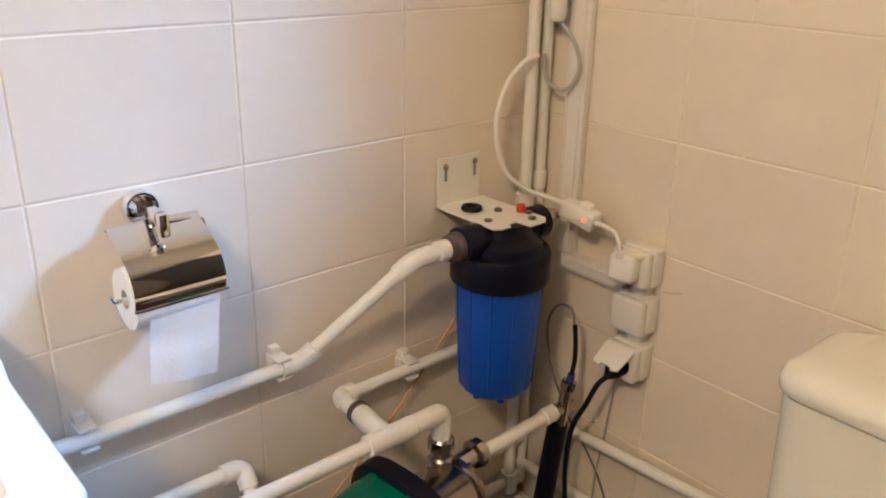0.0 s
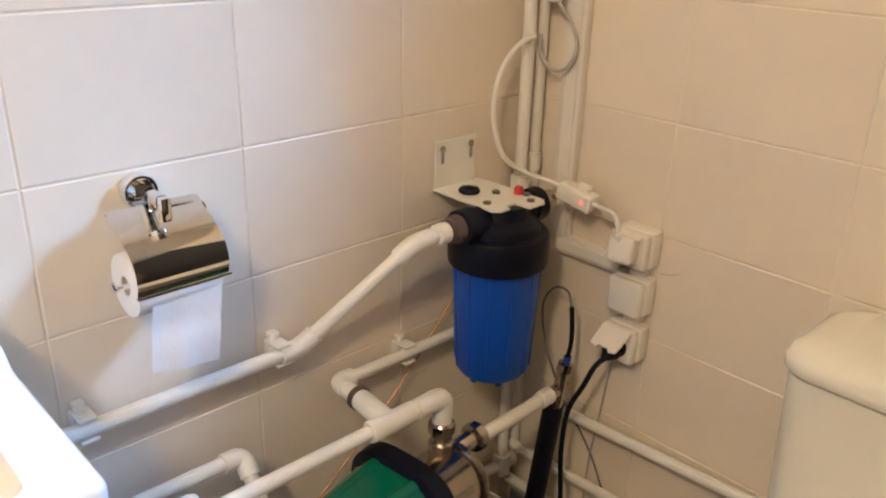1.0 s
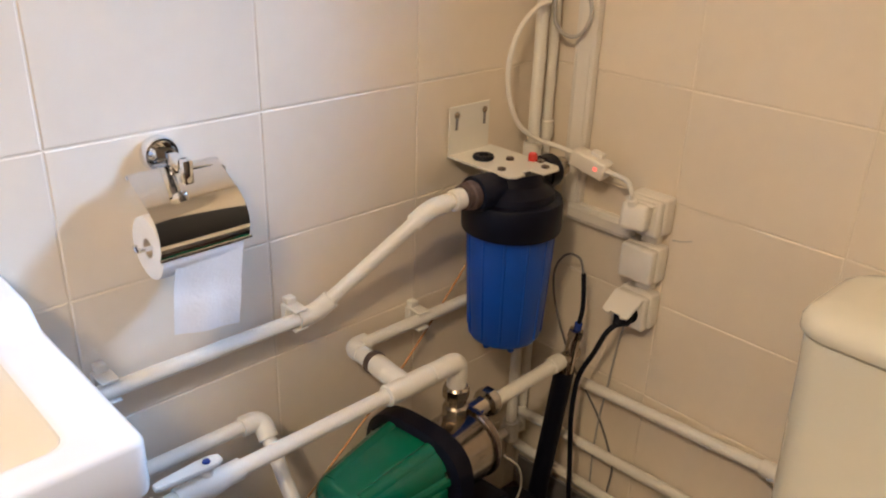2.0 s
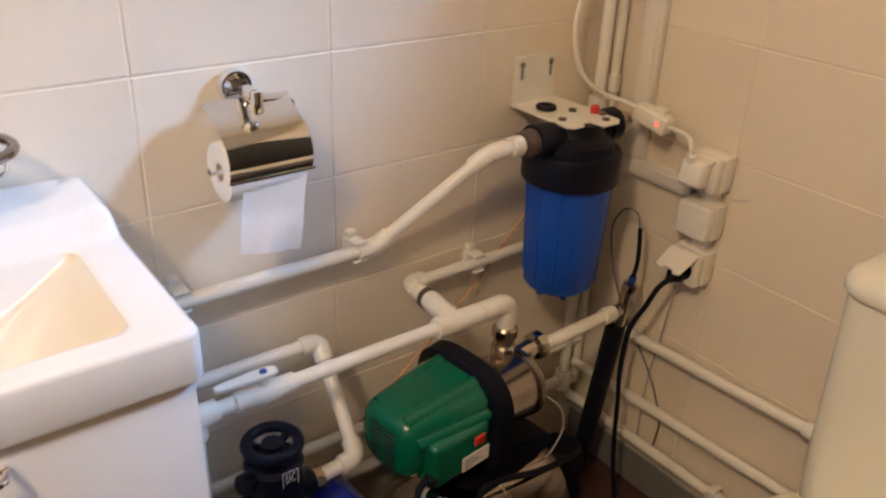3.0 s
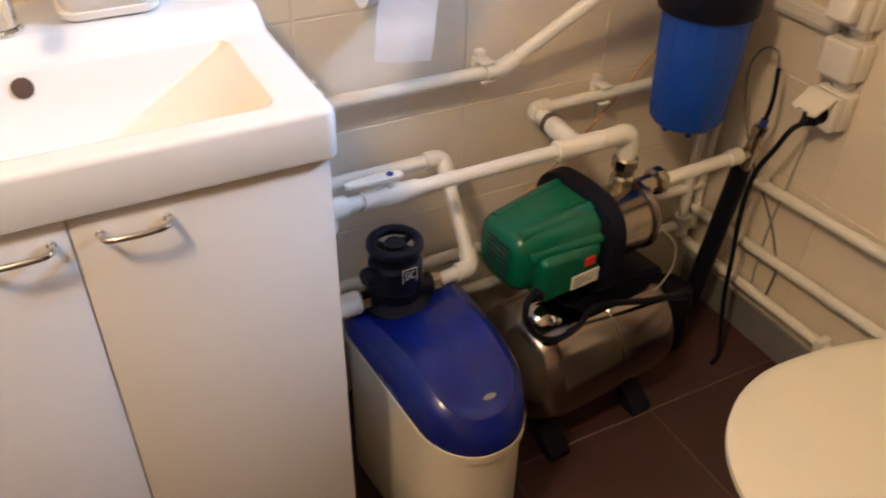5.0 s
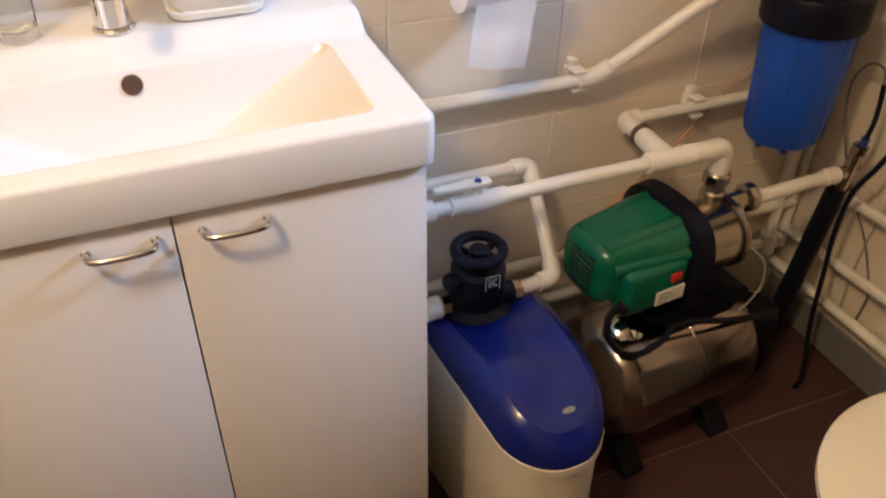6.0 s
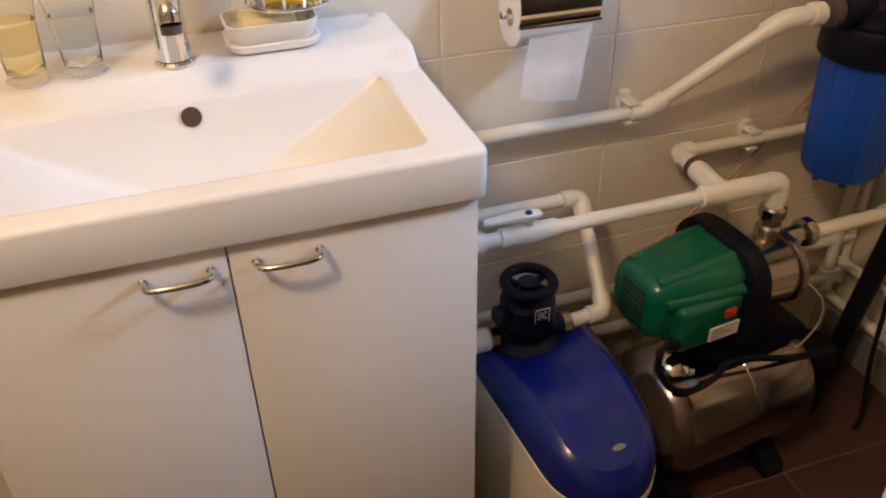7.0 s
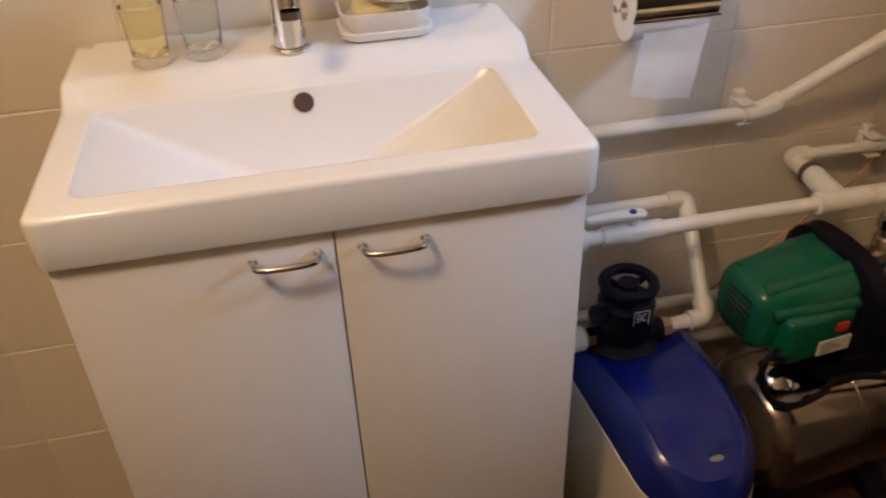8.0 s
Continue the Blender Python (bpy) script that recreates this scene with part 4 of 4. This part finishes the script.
tank_ring = lambda g, z, r: rrect(-0.212 + g, -0.030, KY0 + g, KY1 - g, z, r, 4, 8)
bridge(bm, [tank_ring(0.016, 0.386, 0.03), tank_ring(0.010, 0.45, 0.035), tank_ring(0.002, 0.70, 0.04), tank_ring(0.0, 0.752, 0.04)])
part("cistern", bm, M_TOILET, toilet, angle=50)
bm = bmesh.new()
bridge(bm, [tank_ring(-0.002, 0.755, 0.042), tank_ring(-0.007, 0.760, 0.046), tank_ring(-0.007, 0.775, 0.046), tank_ring(0.0, 0.788, 0.042), tank_ring(0.016, 0.796, 0.036), tank_ring(0.05, 0.799, 0.02)])
cl = part("cistern_lid", bm, M_TOILET, toilet, angle=50)
part("flush_button", lathe([(0.024, 0), (0.023, 0.004), (0.018, 0.005)], (-0.12, TYC, 0.799), seg=24), M_CHROME, cl, "round chrome flush button")
fill_hose = thing("fill_hose", (-0.03, -0.59, 0.38), "black braided fill hose from pipe to cistern", "hose")
part("hose", sweep(smooth_line([(-0.030, -0.590, 0.384), (-0.034, -0.604, 0.380), (-0.040, -0.606, 0.345), (-0.050, -0.600, 0.315), (-0.070, -0.605, 0.300), (-0.08, -0.66, 0.31)]), 0.0058, 10), M_RUBBER, fill_hose)
part("nut", rod((-0.028, -0.572, 0.3855), (-0.029, -0.594, 0.386), 0.0135, 6, 0.001), M_BRASS, fill_hose)

# ---- sockets, trunking and leads ----
for k, (z0, z1, y0, y1) in enumerate(((0.734, 0.802, -0.306, -0.236), (0.643, 0.711, -0.306, -0.236), (0.549, 0.618, -0.304, -0.236))):
    s = thing("wall_socket", (0, (y0 + y1) / 2, z0), ("white surface socket with an open flap and plug", "white surface switch box with closed front", "white surface socket with raised flap and black plug")[k], "socket", "sockets")
    part("body", box(-0.030, 0.0, y0, y1, z0, z1, 0.005, 3), M_PVC, s)
    part("face", box(-0.050, -0.0305, y0 + 0.0012, y1 - 0.0012, z0 + 0.0012, z1 - 0.0012, 0.006, 3), M_PVC, s)
    if k < 2:
        part("link", box(-0.022, -0.001, (y0 + y1) / 2 - 0.020, (y0 + y1) / 2 + 0.012, z0 - 0.0225, z0 - 0.0005, 0.002), M_PVC, s)
    if k == 0:
        f = part("flap", box(-0.012, 0.0, y0 + 0.008, y1 - 0.004, -0.003, 0.003, 0.0025, 2), M_PVC, s)
        f.data.transform(pose(-0.049, 0, z1 - 0.006, 0, 0, 0))
    if k == 2:
        bm = bmesh.new()
        rim = [(0.0, y0 + 0.004), (-0.048, y0 + 0.008), (-0.052, y0 + 0.022), (-0.044, y0 + 0.024), (-0.044, y0 + 0.044), (-0.052, y0 + 0.046), (-0.048, y1 - 0.006), (0.0, y1 - 0.004)]
        bridge(bm, [[Vector((x, y, z)) for x, y in rim] for z in (-0.003, 0.003)])
        bmesh.ops.bevel(bm, geom=bm.edges[:], offset=0.0012, segments=2, affect="EDGES")
        f = part("flap", bm, M_PVC, s)
        f.data.transform(pose(-0.050, 0, z1 - 0.002, 0, -32, 0))
        part("opening", rod((-0.0495, (y0 + y1) / 2, z0 + 0.032), (-0.0515, (y0 + y1) / 2, z0 + 0.032), 0.022, 24), M_RUBBER, s)

white_plug = thing("white_plug", (-0.07, -0.266, 0.76), "white plug pushed into the wall socket", "plug")
pb = part("body", box(-0.034, 0.0, -0.024, 0.024, -0.024, 0.024, 0.009, 4), M_PVC, white_plug)
pb.data.transform(pose(-0.051, -0.268, 0.770, 0, 12, 10))
part("collar", rod((-0.072, -0.268, 0.789), (-0.078, -0.265, 0.806), 0.009, 14, 0.002), M_PVC, white_plug)
adapter = thing("inline_switch", (-0.06, -0.155, 0.835), "white inline controller box with a glowing red light", "controller")
b = part("body", box(-0.017, 0.017, -0.035, 0.035, -0.016, 0.016, 0.005, 3), M_PVC, adapter)
AM = pose(-0.062, -0.163, 0.838, 14, 0, 8)
b.data.transform(AM)
b2 = part("light", box(-0.0185, -0.0165, -0.0215, -0.0145, -0.002, 0.005, 0.001, 1), M_LED, adapter, "glowing red light")
b2.data.transform(AM)
b3 = part("hook", box(-0.004, 0.014, -0.018, 0.006, 0.015, 0.024, 0.002, 1), M_PVC, adapter)
b3.data.transform(AM)
part("lead", sweep(smooth_line([(-0.062, -0.196, 0.832), (-0.066, -0.225, 0.832), (-0.074, -0.252, 0.830), (-0.080, -0.264, 0.817), (-0.078, -0.265, 0.804)]), 0.0044, 12), M_PVC, adapter, "white lead to the plug")
part("lead", sweep(smooth_line([(-0.062, -0.130, 0.846), (-0.068, -0.095, 0.852), (-0.094, -0.065, 0.864), (-0.134, -0.050, 0.898), (-0.156, -0.044, 0.955), (-0.156, -0.042, 1.01), (-0.134, -0.042, 1.06), (-0.098, -0.046, 1.092), (-0.070, -0.050, 1.10)]), 0.0045, 12), M_PVC, adapter, "white lead looping over the riser pipe")
fl = thing("hanging_device", (-0.03, -0.06, 1.16), "white round ended device hanging with a grey cable loop", "device")
part("body", lathe([(0.001, 0), (0.010, 0.002), (0.0145, 0.010), (0.0150, 0.03), (0.0150, 0.26)], (-0.040, -0.062, 1.155), seg=20), M_PVC, fl)
part("cable", sweep(smooth_line([(-0.036, -0.064, 1.158), (-0.030, -0.093, 1.125), (-0.030, -0.109, 1.085), (-0.034, -0.096, 1.050), (-0.040, -0.070, 1.042), (-0.045, -0.045, 1.062), (-0.045, -0.040, 1.10)]), 0.0036, 10), M_GREYCABLE, fl)

trunk = thing("cable_trunking", (0, -0.08, 0.70), "white plastic cable trunking down the wall to the sockets", "trunking")
part("channel", box(-0.016, 0.0, -0.114, -0.070, 0.735, TOP, 0.002), M_PVC, trunk)
part("cover_strip", box(-0.019, -0.0165, -0.106, -0.080, 0.735, TOP, 0.001, 1), M_PVC, trunk)
part("channel", box(-0.016, 0.0, -0.2355, -0.088, 0.699, 0.7345, 0.002), M_PVC, trunk)
part("cover_strip", box(-0.019, -0.0165, -0.2355, -0.092, 0.706, 0.726, 0.001, 1), M_PVC, trunk)

black_plug = thing("black_power_cord", (-0.08, -0.26, 0.57), "black power cord plugged into the lowest socket", "power cord")
part("plug", lathe([(0.0175, 0), (0.0175, 0.012), (0.010, 0.022), (0.007, 0.028)], (-0.0515, -0.268, 0.575), (-1, 0.1, -0.5), 20), M_RUBBER, black_plug)
part("cord", sweep(smooth_line([(-0.075, -0.266, 0.563), (-0.094, -0.259, 0.548), (-0.100, -0.244, 0.505), (-0.100, -0.215, 0.434), (-0.100, -0.209, 0.344), (-0.100, -0.217, 0.251), (-0.101, -0.228, 0.136), (-0.104, -0.249, 0.045), (-0.112, -0.262, 0.007), (-0.140, -0.275, 0.006)]), 0.0050, 12), M_RUBBER, black_plug)
part("thin_wire", sweep(smooth_line([(-0.010, -0.246, 0.5485), (-0.007, -0.233, 0.477), (-0.007, -0.223, 0.38), (-0.007, -0.213, 0.298), (-0.007, -0.209, 0.20), (-0.007, -0.211, 0.12)]), 0.0019, 8), M_GREYCABLE, black_plug, "thin grey wire on the tiles")

# ---- tiles, last ----


def tile_mesh(name, w, h, material, rise=0.0046, edge=0.0020):
    """A slab with eased edges; lies in x, y and rises along z."""
    a, b = w / 2, h / 2
    def ring(g, z):
        return [(-a + g, -b + g, z), (a - g, -b + g, z), (a - g, b - g, z), (-a + g, b - g, z)]
    vs = ring(0, 0) + ring(0, rise * 0.55) + ring(edge * 0.35, rise * 0.85) + ring(edge, rise)
    fs = [(k * 4 + i, k * 4 + (i + 1) % 4, k * 4 + 4 + (i + 1) % 4, k * 4 + 4 + i) for k in range(3) for i in range(4)] + [(12, 13, 14, 15)]
    me = bpy.data.meshes.new(name)
    me.from_pydata(vs, [], fs)
    me.materials.append(material)
    return me


JOINT = 0.0014
meshes = {}


def lay(name, parent, m, w, h, material):
    key = (name, round(w, 4), round(h, 4))
    if key not in meshes:
        meshes[key] = tile_mesh(name, w - JOINT, h - JOINT, material)
    ob = new(name, meshes[key])
    ob.parent = parent
    ob.matrix_basis = m @ pose(0, 0, 0, random.uniform(-0.10, 0.10), random.uniform(-0.08, 0.08), 0)
    return ob


def spans(lo, hi, first, pitch):
    """Cuts lo..hi at first + k * pitch."""
    k = math.ceil((lo - first) / pitch + 1e-6)
    cuts = [lo]
    while first + k * pitch < hi - 1e-6:
        cuts.append(first + k * pitch)
        k += 1
    cuts.append(hi)
    return [(a, b) for a, b in zip(cuts, cuts[1:]) if b - a > 0.012]


ROWS = spans(0.0, TOP, 0.9855 - 5 * PITCH_Z, PITCH_Z)
for a, b in spans(X0, 0.0, -0.3275, PITCH_X):
    for c, d in ROWS:
        lay("wall_tile", wall_north, pose((a + b) / 2, 0.0057, (c + d) / 2, 90, 0, 0), b - a, d - c, M_TILE)
for a, b in spans(TILE_END, 0.0, -0.592, PITCH_X):
    for c, d in ROWS:
        if b > WIN[0] and a < WIN[1] and d > WIN[2] and c < WIN[3]:
            pieces = []
            if a < WIN[0]: pieces.append((a, WIN[0], c, d))
            if b > WIN[1]: pieces.append((WIN[1], b, c, d))
            lo, hi = max(a, WIN[0]), min(b, WIN[1])
            if c < WIN[2]: pieces.append((lo, hi, c, WIN[2]))
            if d > WIN[3]: pieces.append((lo, hi, WIN[3], d))
        else:
            pieces = [(a, b, c, d)]
        for p, q, r, s in pieces:
            if q - p > 0.012 and s - r > 0.012:
                lay("wall_tile", wall_east, pose(0.0057, (p + q) / 2, (r + s) / 2, 90, 0, -90), q - p, s - r, M_TILE)
part("scratch", sweep(smooth_line([(-0.0006, -0.309, 0.722), (-0.0006, -0.322, 0.724), (-0.0006, -0.333, 0.7275), (-0.0006, -0.346, 0.733)]), 0.0007, 6), M_GREYCABLE, wall_east)
for a, b in spans(X0, 0.0, -0.338, 0.332):
    for c, d in spans(Y0, 0.0, -0.318, 0.332):
        lay("floor_tile", floor, pose((a + b) / 2, (c + d) / 2, -0.0057), b - a, d - c, M_FLOOR)
